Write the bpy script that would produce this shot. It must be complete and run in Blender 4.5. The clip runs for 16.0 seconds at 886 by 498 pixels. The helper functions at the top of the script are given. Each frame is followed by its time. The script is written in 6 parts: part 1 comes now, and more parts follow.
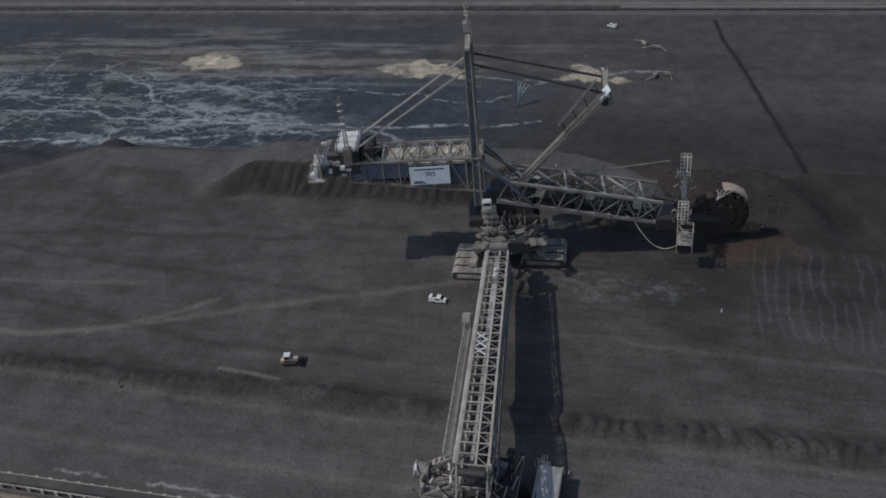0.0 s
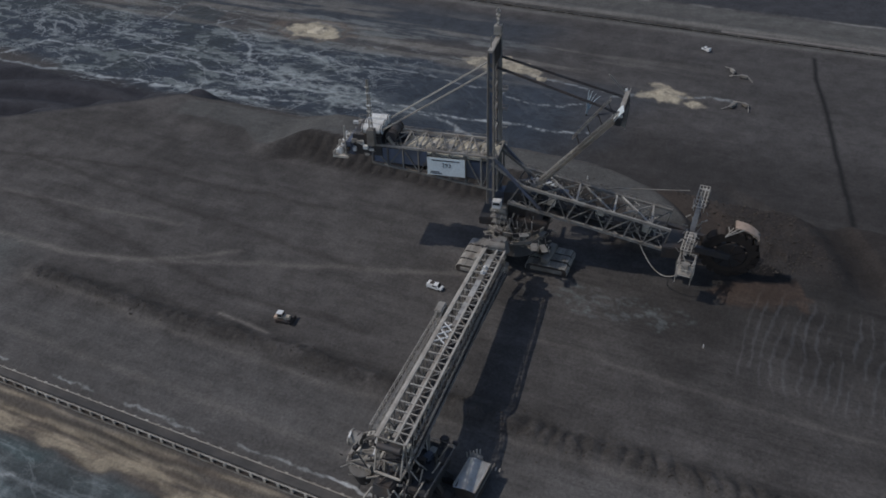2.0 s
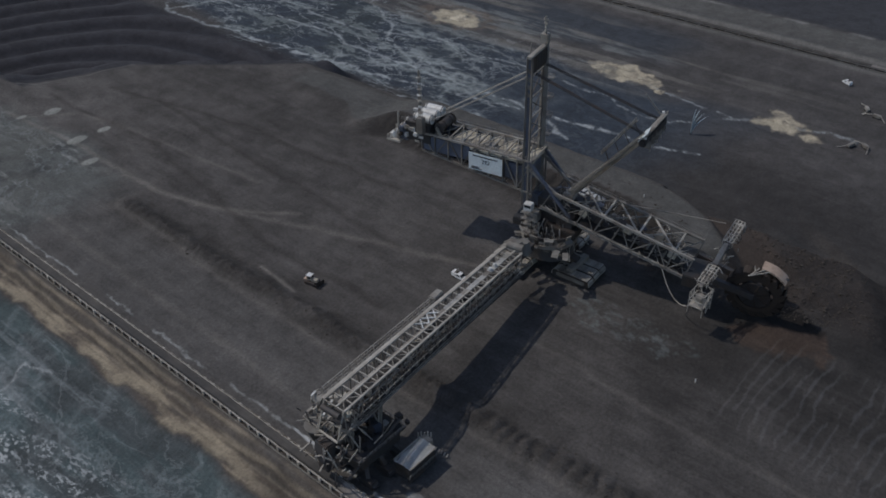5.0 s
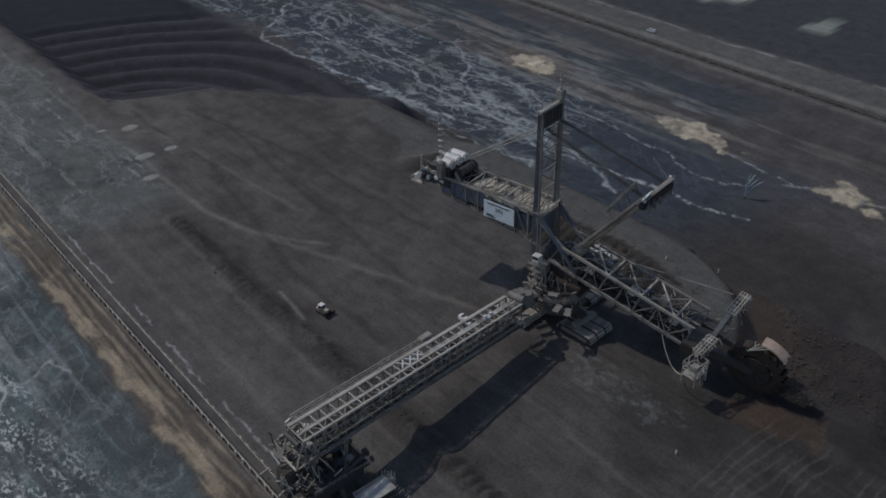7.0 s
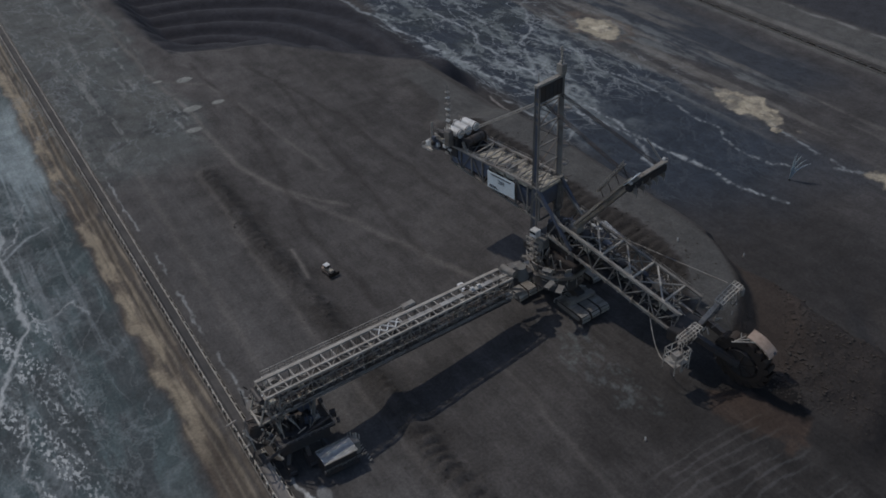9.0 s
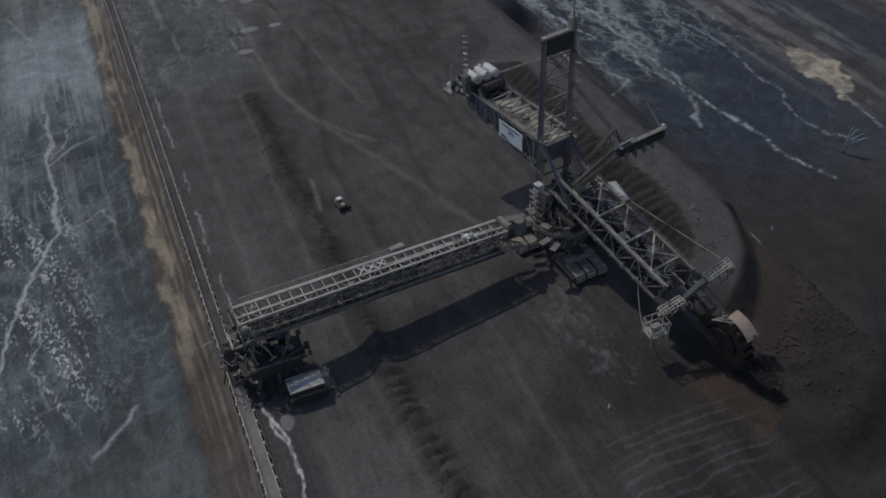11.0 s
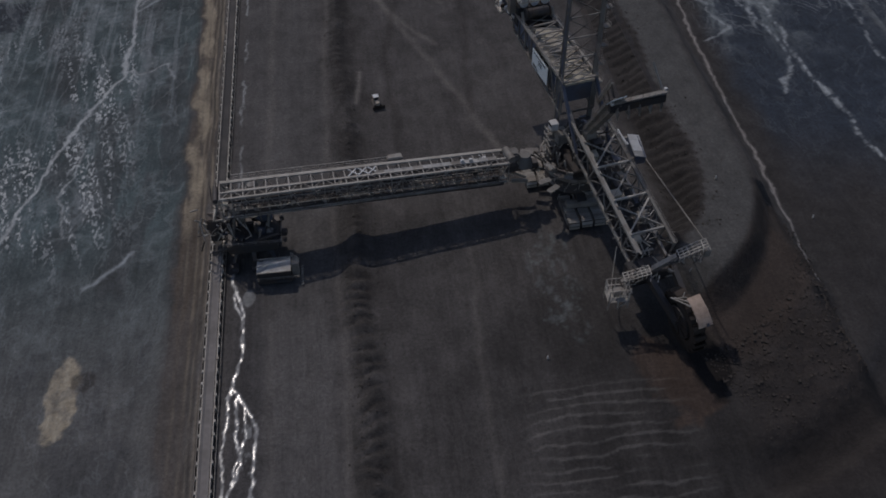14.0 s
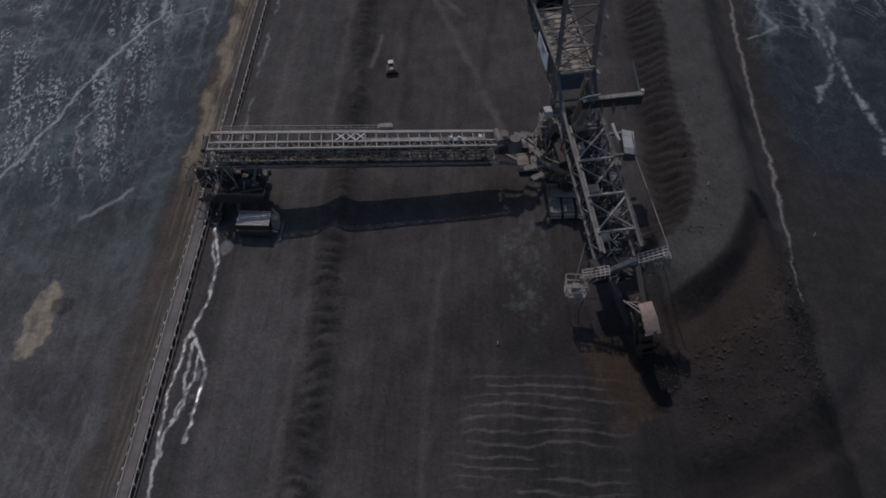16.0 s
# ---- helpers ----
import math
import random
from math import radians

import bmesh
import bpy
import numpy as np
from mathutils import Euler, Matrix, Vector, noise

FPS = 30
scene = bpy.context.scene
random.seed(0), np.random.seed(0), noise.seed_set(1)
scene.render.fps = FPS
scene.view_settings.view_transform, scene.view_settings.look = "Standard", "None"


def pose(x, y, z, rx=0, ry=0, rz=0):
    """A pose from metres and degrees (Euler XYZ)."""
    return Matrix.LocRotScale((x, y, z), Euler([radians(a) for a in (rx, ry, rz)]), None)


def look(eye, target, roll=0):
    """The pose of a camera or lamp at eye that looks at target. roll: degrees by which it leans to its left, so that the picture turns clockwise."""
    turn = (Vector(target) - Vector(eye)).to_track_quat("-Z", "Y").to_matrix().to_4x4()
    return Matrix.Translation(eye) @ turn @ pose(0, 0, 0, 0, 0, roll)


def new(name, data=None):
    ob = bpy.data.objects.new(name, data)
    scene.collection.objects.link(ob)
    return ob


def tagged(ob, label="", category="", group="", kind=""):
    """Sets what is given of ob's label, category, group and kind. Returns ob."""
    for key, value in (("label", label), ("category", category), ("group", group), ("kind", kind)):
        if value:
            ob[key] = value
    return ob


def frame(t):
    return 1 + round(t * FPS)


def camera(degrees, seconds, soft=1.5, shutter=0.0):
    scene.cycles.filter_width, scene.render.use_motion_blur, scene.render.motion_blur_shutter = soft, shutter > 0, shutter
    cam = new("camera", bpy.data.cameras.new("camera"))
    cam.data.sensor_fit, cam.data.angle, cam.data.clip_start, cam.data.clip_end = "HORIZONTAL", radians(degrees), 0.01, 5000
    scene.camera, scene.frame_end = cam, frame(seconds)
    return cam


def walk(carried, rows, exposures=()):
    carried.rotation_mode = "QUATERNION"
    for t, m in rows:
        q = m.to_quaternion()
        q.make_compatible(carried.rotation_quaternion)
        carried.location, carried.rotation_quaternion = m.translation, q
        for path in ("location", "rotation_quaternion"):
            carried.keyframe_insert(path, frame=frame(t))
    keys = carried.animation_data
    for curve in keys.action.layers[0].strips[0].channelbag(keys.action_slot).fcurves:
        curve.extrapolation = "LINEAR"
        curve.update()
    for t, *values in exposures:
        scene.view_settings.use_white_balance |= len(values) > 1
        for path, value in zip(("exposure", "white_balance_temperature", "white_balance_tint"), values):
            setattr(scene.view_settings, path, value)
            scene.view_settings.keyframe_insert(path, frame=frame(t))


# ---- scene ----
cam = camera(52.3, 16.0, soft=1.75)
EXPOSURE, SUN, SKY, KELVIN = -1.10, 2.55, 0.145, 6700
FADE = ((0, 0.33, 10.5), (3.5, 0.25, 10.0), (7, 0.09, 10.5), (10.5, -0.04, 11.0), (12.5, -0.17, 13.5), (16, -0.45, 16.6))
# seconds, eye in metres, then the three turns in degrees
PATH = [
    (0.0, -235.76, -41.17, 187.11, 54.89, 4.98, -76.66),
    (0.5, -235.22, -51.78, 187.82, 54.38, 4.44, -74.1),
    (1.0, -234.42, -62.33, 188.84, 53.78, 3.56, -70.68),
    (1.5, -232.63, -72.88, 189.63, 54.09, 2.37, -67.38),
    (2.0, -230.59, -82.92, 190.82, 54.98, 1.58, -64.58),
    (2.5, -227.84, -93.15, 192.01, 54.97, 1.53, -61.55),
    (3.0, -224.68, -102.48, 192.89, 55.21, 1.24, -58.95),
    (3.5, -220.78, -111.69, 193.78, 54.78, 1.3, -56.32),
    (6.0, -194.43, -152.8, 200.09, 55.62, 0.95, -43.97),
    (6.5, -187.37, -159.93, 201.39, 56.41, 0.93, -41.34),
    (7.0, -180.48, -166.39, 202.76, 56.83, 0.9, -39.84),
    (7.5, -172.9, -172.88, 203.84, 55.45, 2.52, -38.94),
    (8.0, -164.64, -178.39, 204.8, 55.19, 2.51, -36.6),
    (10.5, -120.38, -201.36, 210.55, 50.77, 2.27, -26.0),
    (11.0, -111.11, -204.37, 211.61, 49.82, 2.09, -23.14),
    (11.5, -102.13, -206.93, 212.8, 49.71, 2.15, -20.54),
    (12.0, -92.74, -209.36, 213.84, 48.28, 1.32, -17.96),
    (12.5, -83.05, -211.4, 215.3, 47.19, 1.44, -15.25),
    (13.0, -73.03, -213.1, 216.71, 45.42, 1.07, -12.72),
    (13.5, -63.55, -214.34, 218.3, 44.76, 0.44, -10.22),
    (14.0, -53.69, -215.62, 219.54, 43.19, 0.38, -7.2),
    (14.5, -44.06, -216.06, 221.21, 40.73, 0.22, -4.44),
    (15.0, -34.59, -215.98, 222.92, 40.25, 0.13, -2.3),
    (15.5, -24.98, -215.88, 224.72, 39.83, -0.14, -0.32),
    (16.0, -15.48, -215.42, 226.24, 40.46, -0.07, 1.94),
]
walk(cam, [(t, pose(x, y, z, rx, ry, rz)) for t, x, y, z, rx, ry, rz in PATH], [(t, EXPOSURE + e, KELVIN, tint) for t, e, tint in FADE])

# ---- light: clear daylight, sun high in the north-west of the plan ----
SUN_WAY = Vector((-0.26, 0.60, 0.86)).normalized()
world = bpy.data.worlds.new("sky")
scene.world = world
world.use_nodes = True
wn = world.node_tree
sky = wn.nodes.new("ShaderNodeTexSky")
sky.sky_type = "NISHITA"
sky.sun_disc = False
sky.sun_elevation = math.asin(SUN_WAY.z)
sky.sun_rotation = math.atan2(SUN_WAY.x, SUN_WAY.y)
wn.links.new(sky.outputs[0], wn.nodes["Background"].inputs[0])
wn.nodes["Background"].inputs[1].default_value = SKY
sun = new("sun", bpy.data.lights.new("sun", "SUN"))
sun.data.energy = SUN
sun.data.angle = radians(0.6)
sun.data.color = (1.0, 0.95, 0.88)
sun.matrix_world = look(SUN_WAY * 900, (0, 0, 0))


# ---- materials ----
def material(name, colour, rough=0.7, metal=0.0, wear=(0.1, 0.08, 0.06), amount=0.4, scale=0.4, bump=0.25, vary=0.25, use_object=False):
    """Painted or bare surface with grain, stains at two scales and a tone of its own for each object."""
    m = bpy.data.materials.new(name)
    m.use_nodes = True
    n, l = m.node_tree.nodes, m.node_tree.links
    b = n["Principled BSDF"]
    b.inputs["Roughness"].default_value, b.inputs["Metallic"].default_value = rough, metal
    co = n.new("ShaderNodeTexCoord")
    geo = n.new("ShaderNodeNewGeometry")
    big, small = n.new("ShaderNodeTexNoise"), n.new("ShaderNodeTexNoise")
    for t, s in ((big, scale), (small, scale * 7)):
        t.inputs["Scale"].default_value = s
        t.inputs["Detail"].default_value = 6
        l.new(geo.outputs["Position"] if not use_object else co.outputs["Object"], t.inputs["Vector"])
    ramp = n.new("ShaderNodeMapRange")
    ramp.inputs[1].default_value, ramp.inputs[2].default_value = 0.42, 0.68
    ramp.inputs[4].default_value = amount
    l.new(big.outputs["Fac"], ramp.inputs[0])
    mix = n.new("ShaderNodeMix")
    mix.data_type = "RGBA"
    mix.inputs[6].default_value, mix.inputs[7].default_value = (*colour, 1), (*wear, 1)
    l.new(ramp.outputs[0], mix.inputs[0])
    info = n.new("ShaderNodeObjectInfo")
    tone = n.new("ShaderNodeMapRange")
    tone.inputs[3].default_value, tone.inputs[4].default_value = 1 - vary, 1 + vary
    l.new(info.outputs["Random"], tone.inputs[0])
    grain = n.new("ShaderNodeMapRange")
    grain.inputs[3].default_value, grain.inputs[4].default_value = 0.75, 1.25
    l.new(small.outputs["Fac"], grain.inputs[0])
    mul = n.new("ShaderNodeMath")
    mul.operation = "MULTIPLY"
    l.new(tone.outputs[0], mul.inputs[0])
    l.new(grain.outputs[0], mul.inputs[1])
    out = n.new("ShaderNodeVectorMath")
    out.operation = "SCALE"
    l.new(mix.outputs[2], out.inputs[0])
    l.new(mul.outputs[0], out.inputs["Scale"])
    l.new(out.outputs[0], b.inputs["Base Color"])
    bp = n.new("ShaderNodeBump")
    bp.inputs["Strength"].default_value, bp.inputs["Distance"].default_value = bump, 0.08
    l.new(small.outputs["Fac"], bp.inputs["Height"])
    l.new(bp.outputs[0], b.inputs["Normal"])
    return m


STEEL = material("weathered_grey_steel", (0.31, 0.295, 0.27), 0.6, 0.0, (0.15, 0.115, 0.09), 0.6, 0.25)
PALE = material("dusty_pale_steel", (0.46, 0.435, 0.395), 0.6, 0.0, (0.20, 0.165, 0.13), 0.5, 0.2)
DARK = material("dark_oily_steel", (0.06, 0.06, 0.065), 0.55, 0.2, (0.10, 0.07, 0.05), 0.6, 0.2)
BLUE = material("blue_grey_painted_plate", (0.10, 0.12, 0.17), 0.5, 0.0, (0.09, 0.08, 0.07), 0.6, 0.2)
WHITE = material("white_painted_sheet", (0.72, 0.73, 0.73), 0.45, 0.0, (0.40, 0.36, 0.31), 0.45, 0.3, 0.1, 0.06)
SIGNWHITE = material("pale_blue_sign_sheet", (0.76, 0.84, 0.88), 0.5, 0.0, (0.62, 0.67, 0.69), 0.4, 0.25, 0.05, 0.03)
TAN = material("coal_dusted_tan_deck", (0.60, 0.56, 0.47), 0.85, 0.0, (0.14, 0.11, 0.09), 0.6, 0.2)
DUSTBELT = material("dusty_rubber_belt", (0.050, 0.048, 0.047), 0.85, 0.0, (0.10, 0.092, 0.085), 0.6, 0.12)
LOADED = material("soil_loaded_belt", (0.24, 0.225, 0.215), 0.9, 0.0, (0.15, 0.14, 0.13), 0.6, 0.12)
MID = material("dark_weathered_steel", (0.21, 0.205, 0.195), 0.6, 0.0, (0.12, 0.095, 0.08), 0.6, 0.25)
VANWHITE = material("clean_white_van_paint", (0.86, 0.87, 0.88), 0.3, 0.0, (0.7, 0.7, 0.69), 0.2, 0.5, 0.02, 0.02)
SHEET = material("dull_grey_roof_sheet", (0.46, 0.455, 0.44), 0.6, 0.0, (0.20, 0.19, 0.18), 0.7, 0.22)
CREAM = material("cream_machine_paint", (0.58, 0.52, 0.43), 0.5, 0.0, (0.30, 0.25, 0.2), 0.5, 0.6)
RUBBER = material("black_rubber_belt", (0.035, 0.035, 0.037), 0.75, 0.0, (0.07, 0.06, 0.055), 0.7, 0.15)
RUST = material("rusty_wheel_steel", (0.045, 0.036, 0.031), 0.8, 0.1, (0.06, 0.042, 0.032), 0.6, 0.5)
ORANGE = material("faded_orange_paint", (0.62, 0.47, 0.37), 0.5, 0.0, (0.35, 0.24, 0.17), 0.5, 0.5)
GLASS = material("dark_window_glass", (0.02, 0.025, 0.03), 0.08, 0.0, (0.03, 0.03, 0.03), 0.2, 0.5, 0.0, 0.0)
INK = material("dark_sign_paint", (0.05, 0.06, 0.08), 0.6, 0.0, (0.08, 0.08, 0.09), 0.3, 0.5, 0.0, 0.0)
ROCK = material("brown_overburden_clods", (0.085, 0.072, 0.063), 0.95, 0.0, (0.035, 0.03, 0.027), 0.6, 0.5, 0.6)
SANDM = material("pale_dry_sand", (0.50, 0.45, 0.35), 0.95, 0.0, (0.22, 0.19, 0.155), 0.8, 0.2, 0.6)
WATERJET = material("white_water_spray", (0.42, 0.50, 0.54), 0.35, 0.0, (0.32, 0.38, 0.42), 0.6, 0.6)


def ground_material():
    """Takes the soil's colour from the sheet's colour layer and adds grain, clods and fine relief."""
    m = bpy.data.materials.new("mine_soil")
    m.use_nodes = True
    n, l = m.node_tree.nodes, m.node_tree.links
    b = n["Principled BSDF"]
    at = n.new("ShaderNodeVertexColor")
    at.layer_name = "soil"
    geo = n.new("ShaderNodeNewGeometry")
    stretch = n.new("ShaderNodeMapping")
    stretch.inputs["Scale"].default_value = (1.0, 0.16, 1.0)
    l.new(geo.outputs["Position"], stretch.inputs["Vector"])
    tex = []
    for s, v, det in ((0.10, geo.outputs["Position"], 10), (0.9, geo.outputs["Position"], 8), (0.5, stretch.outputs[0], 7), (3.0, geo.outputs["Position"], 5)):
        t = n.new("ShaderNodeTexNoise")
        t.inputs["Scale"].default_value, t.inputs["Detail"].default_value, t.inputs["Roughness"].default_value = s, det, 0.65
        l.new(v, t.inputs["Vector"])
        tex.append(t)
    salt = n.new("ShaderNodeVertexColor")
    salt.layer_name = "salt"
    parts = n.new("ShaderNodeSeparateColor")
    l.new(salt.outputs[0], parts.inputs[0])

    def math_node(op, a, b=None):
        k = n.new("ShaderNodeMath")
        k.operation = op
        for i, v in enumerate((a, b)):
            if isinstance(v, (int, float)):
                k.inputs[i].default_value = v
            elif v is not None:
                l.new(v, k.inputs[i])
        return k.outputs[0]

    def vein(scale, width, squash):
        mp = n.new("ShaderNodeMapping")
        mp.inputs["Scale"].default_value = (1.0, squash, 1.0)
        l.new(geo.outputs["Position"], mp.inputs["Vector"])
        t = n.new("ShaderNodeTexNoise")
        t.inputs["Scale"].default_value, t.inputs["Detail"].default_value, t.inputs["Roughness"].default_value = scale, 12, 0.62
        t.inputs["Distortion"].default_value = 0.6
        l.new(mp.outputs[0], t.inputs["Vector"])
        away = math_node("ABSOLUTE", math_node("SUBTRACT", t.outputs["Fac"], 0.5))
        k = n.new("ShaderNodeMapRange")
        k.inputs[1].default_value, k.inputs[2].default_value, k.inputs[3].default_value, k.inputs[4].default_value = 0.0, width, 1.0, 0.0
        l.new(away, k.inputs[0])
        return k.outputs[0]

    patch = n.new("ShaderNodeTexNoise")
    patch.inputs["Scale"].default_value, patch.inputs["Detail"].default_value = 0.022, 4
    l.new(geo.outputs["Position"], patch.inputs["Vector"])
    pm = n.new("ShaderNodeMapRange")
    pm.inputs[1].default_value, pm.inputs[2].default_value = 0.42, 0.60
    l.new(patch.outputs["Fac"], pm.inputs[0])
    crust_and_glint = math_node("MAXIMUM", vein(0.022, 0.010, 0.6), math_node("MULTIPLY", vein(0.07, 0.014, 0.55), pm.outputs[0]))
    crust_and_glint = math_node("MINIMUM", math_node("MULTIPLY", crust_and_glint, parts.outputs[0]), 1.0)
    pmap = n.new("ShaderNodeMapping")
    pmap.inputs["Scale"].default_value = (0.85, 0.42, 1.0)
    l.new(geo.outputs["Position"], pmap.inputs["Vector"])
    puddles = n.new("ShaderNodeTexNoise")
    puddles.inputs["Scale"].default_value, puddles.inputs["Detail"].default_value, puddles.inputs["Roughness"].default_value = 1.0, 5, 0.6
    l.new(pmap.outputs[0], puddles.inputs["Vector"])
    pr = n.new("ShaderNodeMapRange")
    pr.inputs[1].default_value, pr.inputs[2].default_value = 0.51, 0.58
    l.new(puddles.outputs["Fac"], pr.inputs[0])
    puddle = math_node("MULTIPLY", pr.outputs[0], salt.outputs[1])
    # the puddles' sun glint is painted pale into the colour, like the salt
    crust_and_glint = math_node("MAXIMUM", crust_and_glint, math_node("MULTIPLY", puddle, 0.95))
    water = math_node("MAXIMUM", parts.outputs[2], math_node("MULTIPLY", puddle, 0.7))
    tracks = n.new("ShaderNodeTexNoise")
    tmap = n.new("ShaderNodeMapping")
    tmap.inputs["Scale"].default_value = (0.42, 0.010, 1.0)
    l.new(geo.outputs["Position"], tmap.inputs["Vector"])
    tracks.inputs["Scale"].default_value, tracks.inputs["Detail"].default_value, tracks.inputs["Distortion"].default_value = 1.0, 6, 0.5
    l.new(tmap.outputs[0], tracks.inputs["Vector"])
    tm = n.new("ShaderNodeMapRange")
    tm.inputs[1].default_value, tm.inputs[2].default_value, tm.inputs[3].default_value, tm.inputs[4].default_value = 0.34, 0.66, -0.13, 0.13
    l.new(tracks.outputs["Fac"], tm.inputs[0])
    rut = math_node("ADD", math_node("MULTIPLY", math_node("MULTIPLY", tm.outputs[0], parts.outputs[1]), math_node("ADD", pm.outputs[0], 0.35)), 1.0)
    lines = math_node("MULTIPLY", math_node("MULTIPLY", vein(0.16, 0.012, 0.05), pm.outputs[0]), parts.outputs[1])
    dark_lines = math_node("MULTIPLY", math_node("MULTIPLY", vein(0.23, 0.012, 0.045), math_node("SUBTRACT", 1.0, pm.outputs[0])), parts.outputs[1])
    rut = math_node("ADD", rut, math_node("SUBTRACT", math_node("MULTIPLY", lines, 0.28), math_node("MULTIPLY", dark_lines, 0.30)))
    grit = n.new("ShaderNodeTexNoise")
    grit.inputs["Scale"].default_value, grit.inputs["Detail"].default_value, grit.inputs["Roughness"].default_value = 0.33, 9, 0.75
    l.new(geo.outputs["Position"], grit.inputs["Vector"])
    gm = n.new("ShaderNodeMapRange")
    gm.inputs[1].default_value, gm.inputs[2].default_value, gm.inputs[3].default_value, gm.inputs[4].default_value = 0.62, 0.74, 0.0, 0.4
    l.new(grit.outputs["Fac"], gm.inputs[0])
    rut = math_node("ADD", rut, gm.outputs[0])
    val = None
    for t, lo, hi in ((tex[0], 0.74, 1.26), (tex[1], 0.74, 1.26), (tex[2], 0.90, 1.10), (tex[3], 0.75, 1.25)):
        r = n.new("ShaderNodeMapRange")
        r.inputs[1].default_value, r.inputs[2].default_value = 0.28, 0.72
        r.inputs[3].default_value, r.inputs[4].default_value = lo, hi
        l.new(t.outputs["Fac"], r.inputs[0])
        if val is None:
            val = r.outputs[0]
        else:
            k = n.new("ShaderNodeMath")
            k.operation = "MULTIPLY"
            l.new(val, k.inputs[0])
            l.new(r.outputs[0], k.inputs[1])
            val = k.outputs[0]
    out = n.new("ShaderNodeVectorMath")
    out.operation = "SCALE"
    l.new(at.outputs[0], out.inputs[0])
    l.new(math_node("MULTIPLY", val, rut), out.inputs["Scale"])
    white = n.new("ShaderNodeMix")
    white.data_type = "RGBA"
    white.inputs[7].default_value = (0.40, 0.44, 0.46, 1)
    l.new(crust_and_glint, white.inputs[0])
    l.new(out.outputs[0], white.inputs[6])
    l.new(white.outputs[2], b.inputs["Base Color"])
    wetness = n.new("ShaderNodeMapRange")
    wetness.inputs[3].default_value, wetness.inputs[4].default_value = 0.92, 0.2
    l.new(water, wetness.inputs[0])
    l.new(wetness.outputs[0], b.inputs["Roughness"])
    gloss = n.new("ShaderNodeMapRange")
    gloss.inputs[3].default_value, gloss.inputs[4].default_value = 0.22, 0.6
    l.new(water, gloss.inputs[0])
    l.new(gloss.outputs[0], b.inputs["Specular IOR Level"])
    add = n.new("ShaderNodeMath")
    add.operation = "ADD"
    l.new(tex[1].outputs["Fac"], add.inputs[0])
    l.new(tex[2].outputs["Fac"], add.inputs[1])
    bp = n.new("ShaderNodeBump")
    bp.inputs["Distance"].default_value = 0.6
    l.new(math_node("SUBTRACT", 0.6, math_node("MULTIPLY", water, 0.54)), bp.inputs["Strength"])
    l.new(add.outputs[0], bp.inputs["Height"])
    l.new(bp.outputs[0], b.inputs["Normal"])
    return m


SOIL = ground_material()

# ---- the ground: one sheet with benches, pit, plain and field ----
TABLE = np.random.RandomState(7).rand(256, 256)


FLAT = TABLE.astype(np.float32).ravel()


def value_noise(x, y):
    x0, y0 = np.floor(x), np.floor(y)
    fx, fy = (x - x0).astype(np.float32), (y - y0).astype(np.float32)
    xi, yi = x0.astype(np.int32) & 255, y0.astype(np.int32) & 255
    fx, fy = fx * fx * (3 - 2 * fx), fy * fy * (3 - 2 * fy)
    xj, yj = ((xi + 1) & 255) << 8, (yi + 1) & 255
    xi = xi << 8
    a, b, c, d = FLAT.take(xi + yi), FLAT.take(xj + yi), FLAT.take(xi + yj), FLAT.take(xj + yj)
    low = a + (b - a) * fx
    return low + (c + (d - c) * fx - low) * fy


def fbm(x, y, size, octaves=5, rough=0.55):
    total, weight, amp = 0.0, 0.0, 1.0
    for i in range(octaves):
        k = 2 ** i / size
        total = total + amp * value_noise(x * k + 17.3 * i, y * k + 9.1 * i)
        weight += amp
        amp *= rough
    return total / weight


def ramp(v, a, b):
    u = np.clip((v - a) / (b - a), 0, 1)
    return u * u * (3 - 2 * u)


def veins(x, y, size, sharp):
    """Thin branching lines where noise crosses its middle."""
    return np.exp(-(np.abs(fbm(x, y, size, 6, 0.6) - 0.5) * sharp) ** 2)


def near_line(x, y, points, wide, wobble=2.0, size=14.0):
    """1 on a broken line through the points, falling to 0 at its edges; the line wanders a little."""
    pad = 3 * wide + 2 * wobble
    px, py = [p[0] for p in points], [p[1] for p in points]
    near = (x > min(px) - pad) & (x < max(px) + pad) & (y > min(py) - pad) & (y < max(py) + pad)
    out = np.zeros(x.shape)
    u0, v0 = x[near], y[near]
    wx = u0 + (fbm(u0 + 300, v0, size, 4) - 0.5) * 2 * wobble
    wy = v0 + (fbm(u0, v0 + 300, size, 4) - 0.5) * 2 * wobble
    best = np.full(u0.shape, 1e9)
    for (ax, ay), (bx, by) in zip(points[:-1], points[1:]):
        dx, dy = bx - ax, by - ay
        u = np.clip(((wx - ax) * dx + (wy - ay) * dy) / (dx * dx + dy * dy), 0, 1)
        best = np.minimum(best, np.hypot(wx - ax - u * dx, wy - ay - u * dy))
    out[near] = np.exp(-(best / wide) ** 2)
    return out


def spot(x, y, cx, cy, rx, ry, rag=0.5):
    k = 1.05 + rag
    near = (np.abs(x - cx) < k * rx) & (np.abs(y - cy) < k * ry)
    out = np.zeros(x.shape)
    u, v = x[near], y[near]
    d = np.hypot((u - cx) / rx, (v - cy) / ry) + (fbm(u, v, 9, 5) - 0.5) * 2 * rag
    out[near] = 1 - ramp(d, 0.75, 1.05)
    return out


